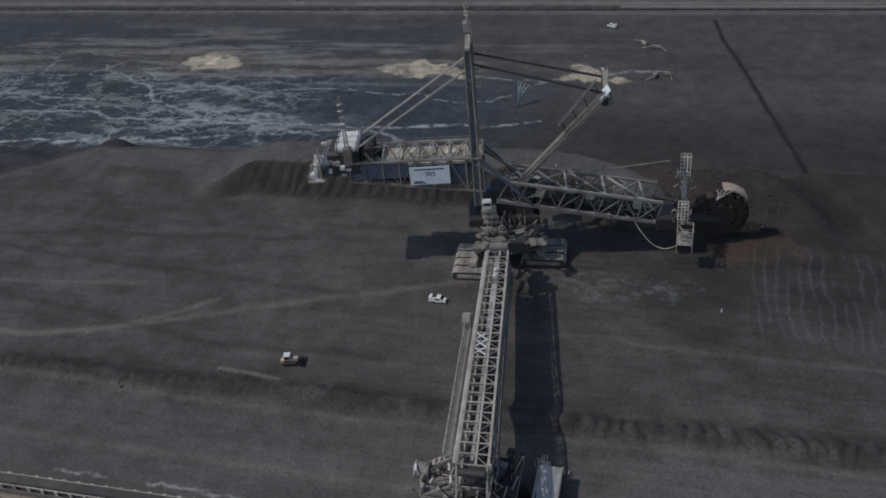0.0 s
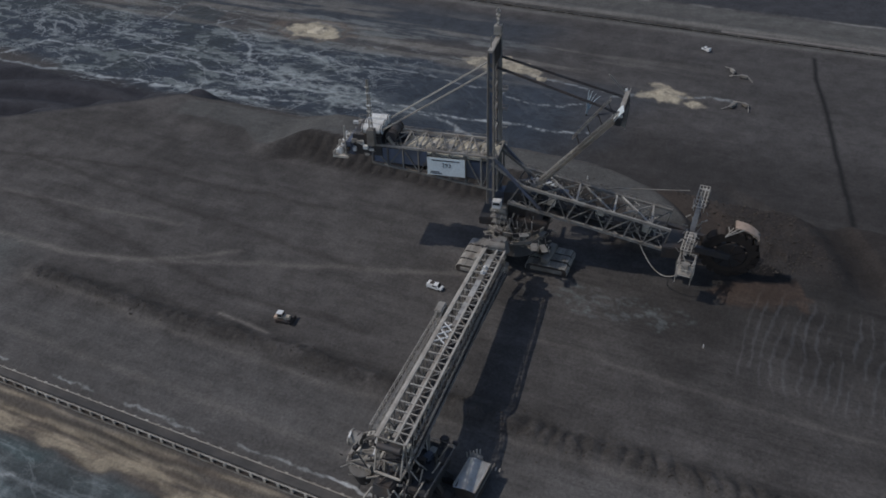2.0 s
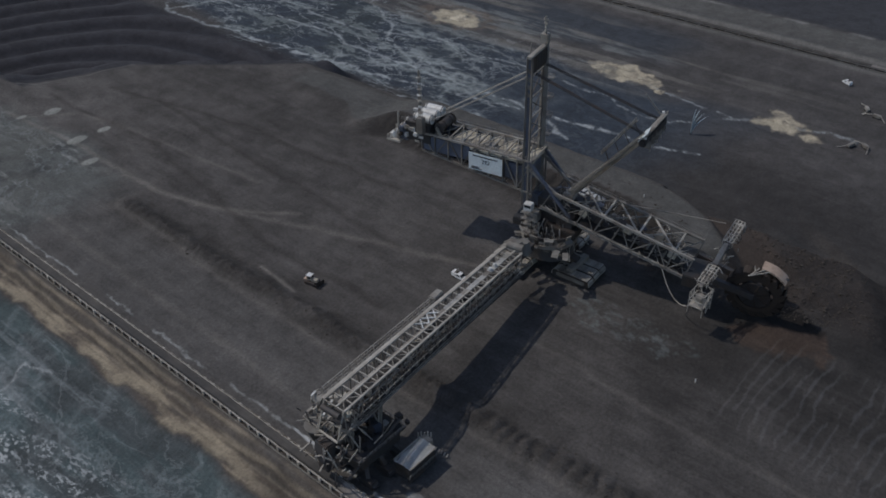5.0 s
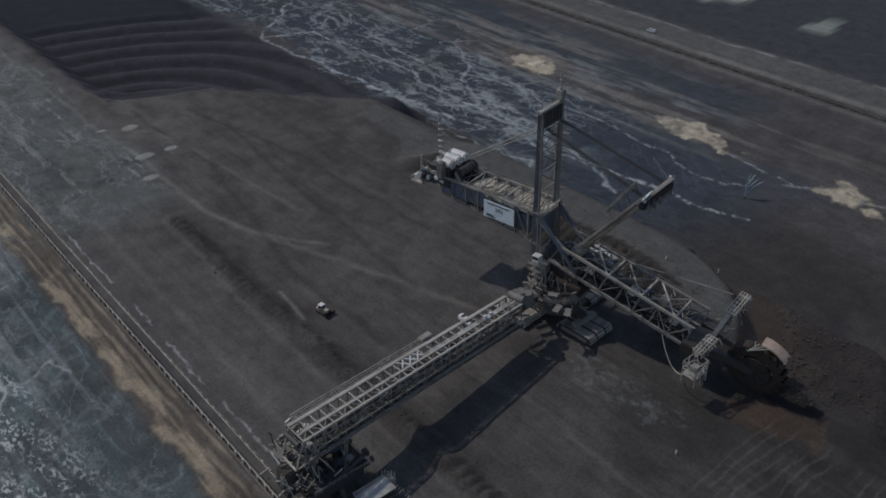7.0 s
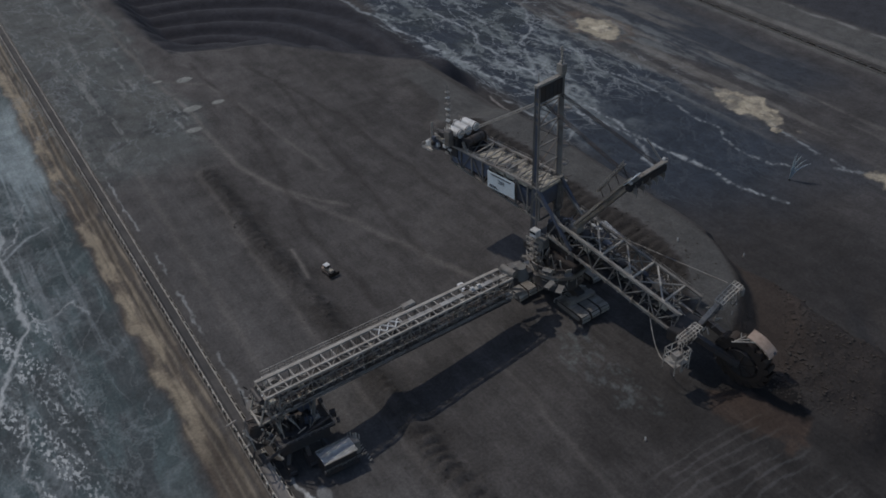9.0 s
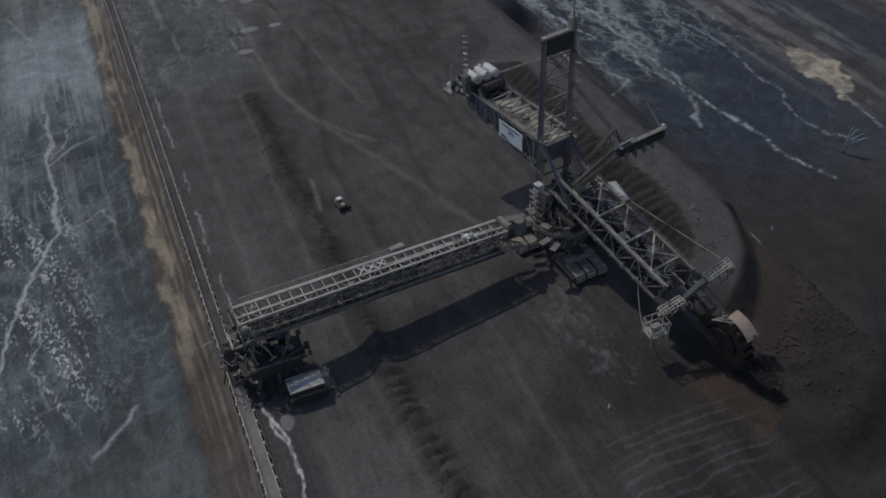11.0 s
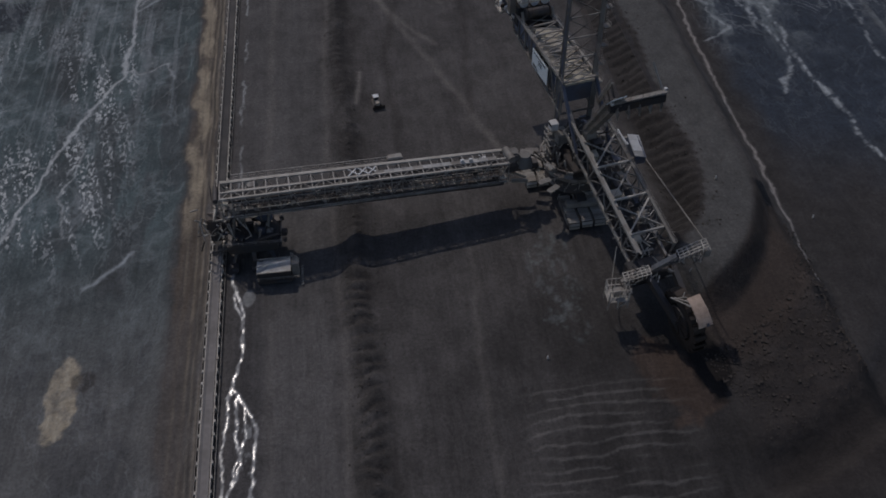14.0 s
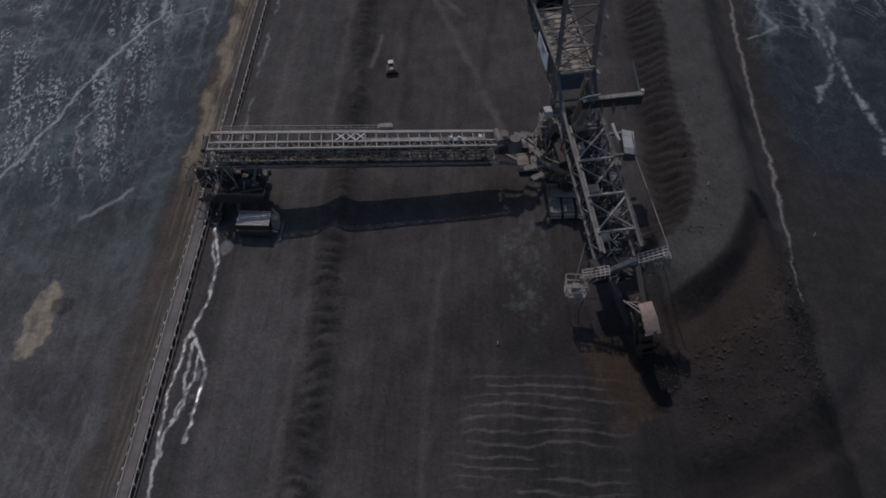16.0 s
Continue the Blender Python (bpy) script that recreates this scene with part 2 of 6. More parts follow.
def water_run(x, y):
    """The shallow, shining run of water and salt beside the near belt."""
    run = np.zeros(x.shape)
    for pts, wide in (
        (((-97, 20), (-98.4, -18), (-96, -24), (-94.6, -34), (-94.5, -48), (-98, -58), (-94.1, -64), (-90.4, -72), (-90.2, -84), (-92, -96)), 0.62),
        (((-98, -58), (-98.8, -67), (-99.4, -83), (-98, -104), (-98.6, -150)), 0.5),
        (((-96.5, -61), (-95.9, -73), (-94, -84), (-97, -92), (-98, -104)), 0.6),
        (((-94.1, -64), (-93, -76), (-96, -86), (-97.4, -96)), 0.45),
        (((-97.6, -22), (-97.2, -28), (-95, -33)), 0.5),
    ):
        run = np.maximum(run, np.clip(1.9 * near_line(x, y, pts, wide * 0.85, 1.5, 5) - 0.4, 0, 1))
    return run * (0.45 + 0.55 * ramp(fbm(x * 1.3, y, 1.8, 3, 0.7), 0.34, 0.56))


def wet_dashes(x, y):
    """Where small puddles are strung along the wheel ruts of the western field."""
    rut = ramp(fbm(x * 5 + y * 1.2, y * 0.35, 12, 3), 0.44, 0.57)
    return rut * ramp(-x, 130, 152) * ramp(y, -30, 30) * (1 - 0.8 * ramp(y, 110, 180)) * ramp(fbm(x, y, 40, 3), 0.34, 0.55)


def pit_edge(x):
    """Where the bench ends towards the pit."""
    return np.interp(x, [-400, -34, -28, 24, 70, 100, 400], [900, 345, 308, 286, 228, 196, 180])


def reach(x, y):
    """Distance from the machine's slewing centre along the cut: round in the south, straight in the north."""
    return np.where(y < 10, np.hypot(x - 18, y - 10), x - 18)


def south_fade(x, y):
    return np.where(y < 10, ramp(np.degrees(np.arctan2(y - 10, x - 18)), -67, -52), 1.0) * (x > 18)


def height(x, y):
    h = (fbm(x, y, 60, 4) - 0.5) * 1.2 + (fbm(x, y, 7, 4) - 0.5) * 0.5
    # field in the west
    wx = x + (fbm(x, y, 18, 4) - 0.5) * 4
    h = h - 4.5 * ramp(-wx, 106.5, 112) - 2.5 * ramp(-wx, 118, 126) - 2 * ramp(-wx, 130, 170)
    # shallow ditch beside the belt, falling towards it
    ditch = np.exp(-((x + 95) / 6.5) ** 4) * ramp(-y, 8, 16)
    h = h * (1 - 0.9 * ditch) + 0.068 * (x + 95) * ditch
    # windrow of spoil along the bench
    wob = (fbm(x * 0 + 3, y, 30, 4) - 0.5) * 5
    even = 0.15 + 0.35 * ramp(-y, -20, 40)
    teeth = 0.75 - even * 0.6 + even * np.abs(np.sin((y + (fbm(x, y, 12, 3) - 0.5) * 9) * math.pi / 5.0)) + 0.7 * fbm(x, y, 4.2, 3) * (1.2 - even)
    h = h + 2.1 * np.exp(-((x + 58.5 + wob) / 4.0) ** 2) * teeth * ramp(-y, -176, -166)
    # slope to the plain in the east
    ex = x + (fbm(x, y, 25, 4) - 0.5) * 5
    north = ramp(y, 190, 240)
    h = h - 19.5 * ramp(ex, 81 + 4 * ramp(-y, 10, 40), 104 + 12 * north)
    # the upper terrace and the arc-shaped face at the wheel
    q = reach(x, y)
    scallop = (np.abs(np.sin((y + 0.3 * x + (fbm(x, y, 14, 3) - 0.5) * 5) * math.pi / 5.0)) - 0.5) * 1.2 * (1 - ramp(y, 118, 134)) + (fbm(x, y, 22, 4) - 0.5) * 7
    bulge = 12 * np.exp(-((y - 146) / 13) ** 2)
    wide_n = 12 + 4 * ramp(y, 128, 160)
    up = ramp(q + scallop + bulge * (1 - ramp(y, 140, 160)), 45 - wide_n, 45)
    foot = 61 + 9 * ramp(y, 5, 40)
    terrace = 8.6 * up * (1 - ramp(q + (fbm(x, y, 8, 3) - 0.5) * 2, 61, np.where(y < 0, 70.5, 76))) * south_fade(x, y) * (1 - 0.8 * ramp(y, 116, 150)) * (1 - ramp(y, 180, 215))
    h = h + terrace
    h = h + 1.5 * np.exp(-((q + bulge + scallop - 45) / 3.0) ** 2) * np.exp(-((y - 128) / 14) ** 2)
    # clods on the cut floor below the arc
    rough = ramp(q, 76, 84) * (1 - ramp(q, 105, 130)) * (y < 0) * (1 - ramp(x, 92, 104)) * ramp(x, 40, 56)
    h = h + rough * (fbm(x, y, 4.5, 4) - 0.45) * 1.8
    h = h - 3.2 * ramp(q, 108, 118) * (1 - ramp(q, 121, 128)) * ramp(-y, 30, 60) * ramp(x, 30, 60)
    # rows pushed up in the south of the bench
    rows = ramp(x + (fbm(x, y, 12, 3) - 0.5) * 12, -20, -14) * (1 - ramp(x, 28, 38)) * ramp(-y, 66, 72)
    h = h + rows * 0.03 * np.sin((y + (fbm(x, y, 16, 4) - 0.5) * 6) * 2 * math.pi / 3.6)
    # the pit in the north: concentric slices
    d = y - pit_edge(x)
    r = np.hypot(x + 25, y - 300) + (fbm(x, y, 40, 3) - 0.5) * 6
    inside = ramp(d, 0, 26) * ramp(x, -33, -20)
    slices = 1.7 * np.cos((r - 54) * 2 * math.pi / 24) * (1 - ramp(r, 205, 230))
    pit = -21 * ramp(d, 0, 70) * ramp(x, -34, -8) + slices * inside * (1 - ramp(x, 96, 116))
    flat = ramp(x, 96, 122)
    h = np.where(d > 0, h * (1 - inside) * (1 - flat) + h * flat + pit * (1 - flat), h)
    # banks of the far belt
    h = h + 2.2 * np.exp(-((x - 316) / 5) ** 2) + 1.0 * np.exp(-((x - 300) / 6) ** 2)
    return h


def mix(c, colour, k):
    return c * (1 - k[..., None]) + np.array(colour) * k[..., None]


def soil_colour(x, y):
    streak = fbm(x * 9, y, 70, 5)
    blot = fbm(x, y, 28, 6, 0.62)
    fine = fbm(x, y, 5, 4)
    c = np.ones(x.shape + (3,)) * np.array((0.082, 0.077, 0.075))
    c = c * (0.56 + 0.30 * streak + 0.36 * blot + 0.30 * ramp(fbm(x * 1.6, y * 0.7, 13, 5, 0.62), 0.3, 0.7))[..., None]
    c = c * (1 - 0.48 * ramp(x + (fbm(x, y, 40, 4) - 0.5) * 40, -55, 25) * ramp(-y + (fbm(x + 90, y, 40, 4) - 0.5) * 40, 0, 60))[..., None]
    c = c * (1 + 0.22 * ramp(y, 120, 230) * ramp(-x, -30, 30))[..., None]
    # greyer shoulder between windrow and belt
    c = mix(c, (0.112, 0.108, 0.106), ramp(-x, 60, 72) * (1 - ramp(-x, 108, 112)) * (0.35 + 0.6 * streak) * 0.9)
    c = c * (1 + 0.25 * ramp(-y, 10, 50) * ramp(-x, 40, 70))[..., None]
    c = mix(c, (0.035, 0.032, 0.030), np.exp(-((x + 56.5 + (fbm(x, y, 20, 4) - 0.5) * 6) / 6.5) ** 2) * ramp(-y, -176, -160) * ramp(fine, 0.1, 0.7) * 0.75)
    nw = ramp(y + (blot - 0.5) * 60, 160, 215) * ramp(-x + (fbm(x, y + 40, 30, 4) - 0.5) * 30, 38, 54)
    c = mix(c, (0.125, 0.142, 0.142), nw * (0.35 + 0.6 * fbm(x * 5, y, 34, 5)))
    c = mix(c, (0.06, 0.062, 0.064), nw * ramp(fbm(x, y, 16, 5, 0.65), 0.54, 0.66) * 0.6)
    c = mix(c, (0.28, 0.29, 0.28), nw * ramp(fbm(x * 6, y, 26, 5, 0.68), 0.6, 0.7) * 0.6)
    c = mix(c, (0.13, 0.135, 0.13), ramp(y, 175, 225) * ramp(-x, 36, 52) * ramp(blot, 0.38, 0.62) * 0.75)
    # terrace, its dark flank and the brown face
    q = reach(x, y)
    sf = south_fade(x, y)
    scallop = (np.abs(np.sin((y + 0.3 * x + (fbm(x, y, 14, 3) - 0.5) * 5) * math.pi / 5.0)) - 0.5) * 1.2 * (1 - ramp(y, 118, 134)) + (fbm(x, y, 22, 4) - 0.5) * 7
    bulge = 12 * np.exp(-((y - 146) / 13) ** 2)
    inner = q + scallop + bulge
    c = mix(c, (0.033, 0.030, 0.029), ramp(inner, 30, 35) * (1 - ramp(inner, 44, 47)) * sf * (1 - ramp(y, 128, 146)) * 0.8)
    c = mix(c, (0.100, 0.100, 0.098), ramp(inner, 45, 47) * (1 - ramp(q, 60, 63)) * sf * (1 - ramp(y, 200, 215)) * (0.75 + 0.3 * streak))
    south = ramp(-y, -8, 6)
    c = mix(c, (0.060, 0.047, 0.040), ramp(q, 60, 64) * (1 - ramp(q, 82, 92)) * ramp(np.degrees(np.arctan2(y - 10, x - 18)), -80, -60) * south * (1 - ramp(x, 92, 100)) * 0.85)
    c = mix(c, (0.043, 0.037, 0.035), ramp(q, 82, 92) * (1 - ramp(q, 125, 150)) * south * ramp(x, 38, 60) * (1 - ramp(x, 98, 106)) * 0.8)
    c = mix(c, (0.13, 0.078, 0.052), spot(x, y, 31, -72, 11, 13, 0.9) * 0.3)
    # coal heap below the wheel, with the wheel's shade painted into its near-black
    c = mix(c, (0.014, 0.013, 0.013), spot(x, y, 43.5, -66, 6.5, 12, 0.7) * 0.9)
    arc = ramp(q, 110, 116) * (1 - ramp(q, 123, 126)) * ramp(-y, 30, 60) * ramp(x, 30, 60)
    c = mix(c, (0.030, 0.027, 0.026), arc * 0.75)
    # rows in the south, their crests' sheen painted faintly pale; salt patch beside the tracks
    rows = ramp(x + (fbm(x, y, 12, 3) - 0.5) * 14, -20, -12) * (1 - ramp(x, 26, 38)) * ramp(-y, 66, 74)
    crest = np.sin((y + (fbm(x, y, 16, 4) - 0.5) * 6) * 2 * math.pi / 3.6)
    c = mix(c, (0.20, 0.19, 0.185), rows * ramp(crest, 0.5, 0.92) * ramp(fbm(x * 1.4, y * 5, 26, 6, 0.7), 0.38, 0.56) * 0.08)
    c = mix(c, (0.19, 0.22, 0.225), spot(x, y, 6, -27, 8, 24, 0.9) * ramp(fbm(x * 2.2, y, 5, 5, 0.7) * 0.6 + fbm(x, y, 1.9, 3) * 0.4, 0.46, 0.66) * 0.38)
    # wheel ruts on the bench
    for pts, wide, k in (
        (((-50, 430), (-47, 355), (-48, 287), (-44, 232), (-44, 196), (-43, 159), (-34, 134), (-18, 108)), 1.3, 0.55),
        (((-46, 276), (-26, 259), (-19, 221), (-17, 187), (-12, 140)), 1.2, 0.4),
        (((-46, 190), (-40, 147), (-28, 115), (-14, 73), (4, 21)), 1.5, 0.5),
        (((-51, 92), (-54, 70)), 0.8, 0.9),
        (((-62, 170), (-66, 60), (-64, -60), (-66, -150)), 1.2, 0.3),
        (((-84, 190), (-88, 40), (-86, -150)), 1.6, 0.3),
        (((-20, -10), (-24, -70), (-26, -140)), 1.2, 0.25),
    ):
        c = mix(c, (0.21, 0.195, 0.18), near_line(x, y, pts, wide, 1.6) * k * (0.4 + 0.9 * fine))
    for pts in (((-40, 40), (-38, 120), (-20, 200), (-24, 290)), ((-10, 60), (-4, 130), (6, 240)), ((20, 90), (18, 180), (0, 270))):
        c = mix(c, (0.045, 0.04, 0.038), near_line(x, y, pts, 1.6, 4.0, 30) * 0.5)
    for cx, cy, s in ((-42, 235, 4.5), (-48, 212, 4), (-33, 271, 4), (-28, 234, 3), (-46, 277, 3)):
        c = mix(c, (0.30, 0.31, 0.29), spot(x, y, cx, cy, s, s * 0.7, 0.6) * 0.8)
    # white salt run beside the belt; some of the water's sun glint is painted in
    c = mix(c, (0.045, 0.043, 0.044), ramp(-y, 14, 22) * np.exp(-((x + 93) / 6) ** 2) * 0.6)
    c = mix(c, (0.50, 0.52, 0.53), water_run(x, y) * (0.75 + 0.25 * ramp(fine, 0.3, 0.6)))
    c = mix(c, (0.30, 0.31, 0.31), spot(x, y, -93, -24, 2.2, 4, 0.6) * 0.6 + spot(x, y, -92, -80, 4, 12, 1.0) * ramp(fbm(x * 2.4, y, 3.4, 5, 0.65), 0.56, 0.64) * 0.6)
    c = mix(c, (0.42, 0.44, 0.44), np.clip(1.9 * near_line(x, y, ((-97, 22), (-98, 60), (-97, 110), (-98, 200)), 0.6, 1.6, 4) - 0.6, 0, 1) * ramp(fbm(x, y, 9, 5, 0.65), 0.42, 0.6) * 0.6)
    # field in the west
    wx = x + (fbm(x, y, 18, 4) - 0.5) * 7
    field = ramp(-wx, 117, 122)
    fc = np.ones(x.shape + (3,)) * np.array((0.068, 0.092, 0.098)) * (0.42 + 0.6 * blot + 0.5 * fbm(x * 4, y, 26, 5))[..., None]
    north_f = ramp(y, -70, 40)
    fc = mix(fc, (0.118, 0.115, 0.113), (1 - north_f) * 0.85)
    fc = mix(fc, (0.06, 0.062, 0.066), ramp(fbm(x * 2.4, y * 0.8, 30, 5, 0.6), 0.5, 0.66) * 0.55)
    fc = mix(fc, (0.34, 0.38, 0.40), (veins(x, y, 55, 40) * 0.16 + veins(x, y + 500, 24, 34) * ramp(blot, 0.4, 0.6) * 0.22) * north_f)
    fc = fc * (1 + 0.16 * (1 - ramp(y, 60, 160)))[..., None]
    creek = near_line(x, y, ((-158, 330), (-147, 286), (-147, 215), (-149, 164), (-150, 113), (-164, 83), (-172, 55), (-180, 30), (-190, 0)), 0.85, 3.5, 12)
    for pts in (((-149, 168), (-140, 180), (-136, 200), (-128, 212)), ((-151, 118), (-141, 112), (-133, 118), (-128, 108)), ((-165, 82), (-158, 64), (-166, 40), (-160, 20)), ((-172, 58), (-186, 62), (-200, 50))):
        creek = np.maximum(creek, near_line(x, y, pts, 0.6, 3.5, 9) * 0.7)
    creek = np.clip(creek * 1.7 - 0.45, 0, 1)
    fc = mix(fc, (0.50, 0.53, 0.54), creek * (0.5 + 0.5 * fine))
    fc = mix(fc, (0.36, 0.40, 0.42), near_line(x, y, ((-149, 164), (-138, 175), (-128, 178)), 0.8, 3, 8) * 0.7)
    fc = mix(fc, (0.36, 0.40, 0.42), near_line(x, y, ((-134, 8), (-142, 0), (-150, -7)), 0.8, 2.4, 5) * (0.3 + fine))
    fc = mix(fc, (0.24, 0.26, 0.26), ramp(fbm(x * 6, y, 40, 5), 0.5, 0.66) * ramp(y, 140, 230) * 0.6)
    fc = mix(fc, (0.36, 0.40, 0.42), ramp(fbm(x * 3, y * 0.13, 9, 5, 0.65), 0.57, 0.66) * ramp(y, 40, 120) * (1 - ramp(y, 235, 260)) * 0.3)
    pale = ramp(y + 90 * (fbm(x * 3, y * 0.12, 12, 4) - 0.5), 212, 236) * (1 - ramp(y, 285, 335)) * (1 - ramp(-x, 158, 172))
    fc = mix(fc, (0.29, 0.345, 0.36), pale * (0.6 + 0.4 * fine))
    fc = mix(fc, (0.15, 0.17, 0.165), ramp(y, 280, 340) * 0.5)
    fc = mix(fc, (0.024, 0.030, 0.042), spot(x, y, -214, 168, 22, 26, 0.8) * 0.85)
    fc = mix(fc, (0.34, 0.36, 0.36), spot(x, y, -218, 190, 9, 10, 0.8) * 0.7)
    c = c * (1 - field[..., None]) + fc * field[..., None]
    c = mix(c, (0.37, 0.325, 0.25), spot(x, y, -149, -51, 4.6, 15, 1.1) * (0.5 + 0.5 * ramp(fbm(x, y, 4, 4), 0.3, 0.55)))
    c = mix(c, (0.05, 0.046, 0.044), spot(x, y, -143.5, -45, 4, 4, 0.8) * 0.7)
    # sandy service road beside the belt
    road = ramp(-wx, 105.8, 107.5) * (1 - ramp(-wx, 117, 119))
    lanes = 0.5 + 0.5 * np.sin((x + (fbm(x * 0, y, 60, 3) - 0.5) * 5) * 2 * math.pi / 3.4)
    c = mix(c, (0.135, 0.112, 0.092), road * (0.45 + 0.5 * lanes) * (0.7 + 0.5 * streak) * (1 - 0.55 * ramp(-y, 5, 50)))
    c = mix(c, (0.34, 0.29, 0.22), road * ramp(lanes, 0.75, 1.0) * ramp(y, -20, 60) * ramp(fbm(x * 2, y, 30, 4), 0.4, 0.6) * 0.7)
    c = mix(c, (0.36, 0.31, 0.235), ramp(-wx, 111.2, 113) * (1 - ramp(-wx + (fbm(x, y, 6, 4) - 0.5) * 6, 115.5, 118.5)) * ramp(fbm(x, y, 30, 5, 0.62) * 0.6 + fbm(x * 3, y, 14, 5, 0.65) * 0.4, 0.40, 0.56) * ramp(y, 0, 30) * 0.9)
    c = mix(c, (0.105, 0.095, 0.088), ramp(-x, 100, 101) * (1 - ramp(-x, 106.6, 107.2)) * 0.8)
    for lane, tone, k in ((107.4, (0.27, 0.235, 0.19), 0.6), (108.7, (0.075, 0.066, 0.058), 0.6), (109.8, (0.29, 0.25, 0.195), 0.65), (111.0, (0.08, 0.07, 0.06), 0.55), (112.2, (0.31, 0.27, 0.21), 0.5), (113.8, (0.10, 0.088, 0.075), 0.4), (115.4, (0.30, 0.26, 0.20), 0.35)):
        bend = (fbm(x * 0 + lane, y, 45, 4) - 0.5) * 2.2
        c = mix(c, tone, np.exp(-((x + lane + bend) / 0.42) ** 2) * k * ramp(fbm(x + lane * 7, y, 24, 4), 0.36, 0.52) * (1 - 0.5 * ramp(-y, 10, 60) * (lane > 109)))
    # the plain in the east
    ex = x + (fbm(x, y, 25, 4) - 0.5) * 8
    plain = ramp(ex, 98, 106)
    pc = np.ones(x.shape + (3,)) * np.array((0.080, 0.076, 0.076)) * (0.55 + 0.5 * blot + 0.4 * streak)[..., None]
    pc = pc * (1 - 0.34 * (1 - ramp(x, 150, 190)) * (1 - ramp(y, 150, 220)))[..., None]
    wet = ramp(x + (fbm(x, y, 60, 4) - 0.5) * 40, 112, 128) * (1 - ramp(x + (fbm(x, y, 50, 4) - 0.5) * 40, 196, 220)) * ramp(y + (fbm(x, y, 40, 4) - 0.5) * 60, -10, 70)
    pc = mix(pc, (0.042, 0.055, 0.075), wet * 0.9)
    pc = mix(pc, (0.050, 0.062, 0.070), ramp(y, 150, 230) * ramp(blot, 0.45, 0.65) * 0.7)
    far_wet = ramp(x + (fbm(x, y, 50, 4) - 0.5) * 30, 226, 244) * (1 - ramp(x, 276, 294)) * ramp(y + (fbm(x, y, 70, 3) - 0.5) * 90, 60, 130)
    pc = mix(pc, (0.047, 0.058, 0.075), far_wet * 0.75)
    pc = mix(pc, (0.22, 0.235, 0.235), ramp(fbm(x * 4, y * 0.5, 30, 5, 0.68), 0.55, 0.66) * ramp(x, 190, 200) * (1 - ramp(x, 240, 262)) * ramp(y, 30, 140) * 0.6)
    for pts, wide, k in (
        (((175, 448), (132, 415), (113, 394), (148, 378), (149, 332), (151, 279), (148, 235), (147, 190), (149, 147), (147, 94), (150, 52), (158, 20)), 1.6, 0.7),
        (((113, 394), (117, 365), (117, 313), (121, 276), (123, 235), (126, 200)), 2.2, 0.7),
        (((126, 198), (133, 167), (140, 143), (144, 107), (133, 78)), 1.3, 0.55),
        (((116, 182), (121, 153), (124, 132), (109, 121)), 1.2, 0.55),
        (((214, 299), (190, 262), (167, 236), (152, 176), (136, 130)), 1.5, 0.5),
        (((172, 342), (172, 267), (182, 226), (186, 136), (185, 100), (179, 75), (177, 59), (184, 40)), 1.3, 0.5),
        (((233, 360), (231, 301), (238, 190)), 1.3, 0.35),
        (((200, 30), (214, 8), (216, -30)), 2.0, 0.5),
        (((212, 78), (206, 50), (203, 25)), 0.9, 0.5),
    ):
        pc = mix(pc, (0.42, 0.46, 0.48), np.clip(near_line(x, y, pts, wide * 0.52, 6, 18) * (0.1 + 1.6 * ramp(fbm(x, y, 3.4, 4, 0.7), 0.3, 0.62)), 0, 1) * min(1, k * 1.15))
    mesh_n = veins(x * 1.0, y * 0.55, 34, 30)
    pc = mix(pc, (0.30, 0.34, 0.35), mesh_n * wet * ramp(y, 90, 170) * ramp(fbm(x, y, 45, 3), 0.40, 0.6) * 0.7)
    pc = mix(pc, (0.25, 0.285, 0.29), ramp(fbm(x * 1.6, y * 0.6, 10, 5, 0.72), 0.56, 0.65) * wet * ramp(y, 120, 200) * 0.5)
    pc = mix(pc, (0.20, 0.19, 0.175), ramp(fbm(x * 3, y * 0.35, 26, 5), 0.52, 0.66) * ramp(x, 190, 215) * (1 - ramp(x, 262, 290)) * ramp(y, -60, 120) * 0.6)
    for cx, cy, rx, ry in ((222, 228, 11, 15), (217, 98, 9, 24), (212, 78, 8, 8), (214, 6, 10, 12), (207, -14, 5, 7)):
        pc = mix(pc, (0.44, 0.39, 0.30), spot(x, y, cx, cy, rx * 1.05, ry * 1.05, 0.9) * (0.4 + 0.6 * ramp(fbm(x, y, 6, 5, 0.65), 0.35, 0.6)))
    pc = mix(pc, (0.15, 0.12, 0.10), (spot(x, y, 224, 228, 20, 28, 0.5) - spot(x, y, 224, 228, 15, 22, 0.5)).clip(0, 1) * 0.7)
    pc = mix(pc, (0.020, 0.020, 0.021), near_line(x, y, ((112, -99), (160, -89), (206, -79), (264, -66), (290, -62)), 1.3, 0.8))
    pc = mix(pc, (0.13, 0.13, 0.125), ramp(x, 298, 302) * (1 - ramp(x, 345, 352)) * (0.4 + 0.5 * streak))
    pc = mix(pc, (0.20, 0.195, 0.185), (np.exp(-((x - 313.5) / 2.0) ** 2) + 0.6 * np.exp(-((x - 299.5) / 2.4) ** 2)) * (0.45 + 0.6 * streak))
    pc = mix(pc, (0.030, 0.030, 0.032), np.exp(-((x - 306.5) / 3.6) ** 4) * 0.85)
    pc = mix(pc, (0.055, 0.057, 0.065), ramp(x, 348, 356))
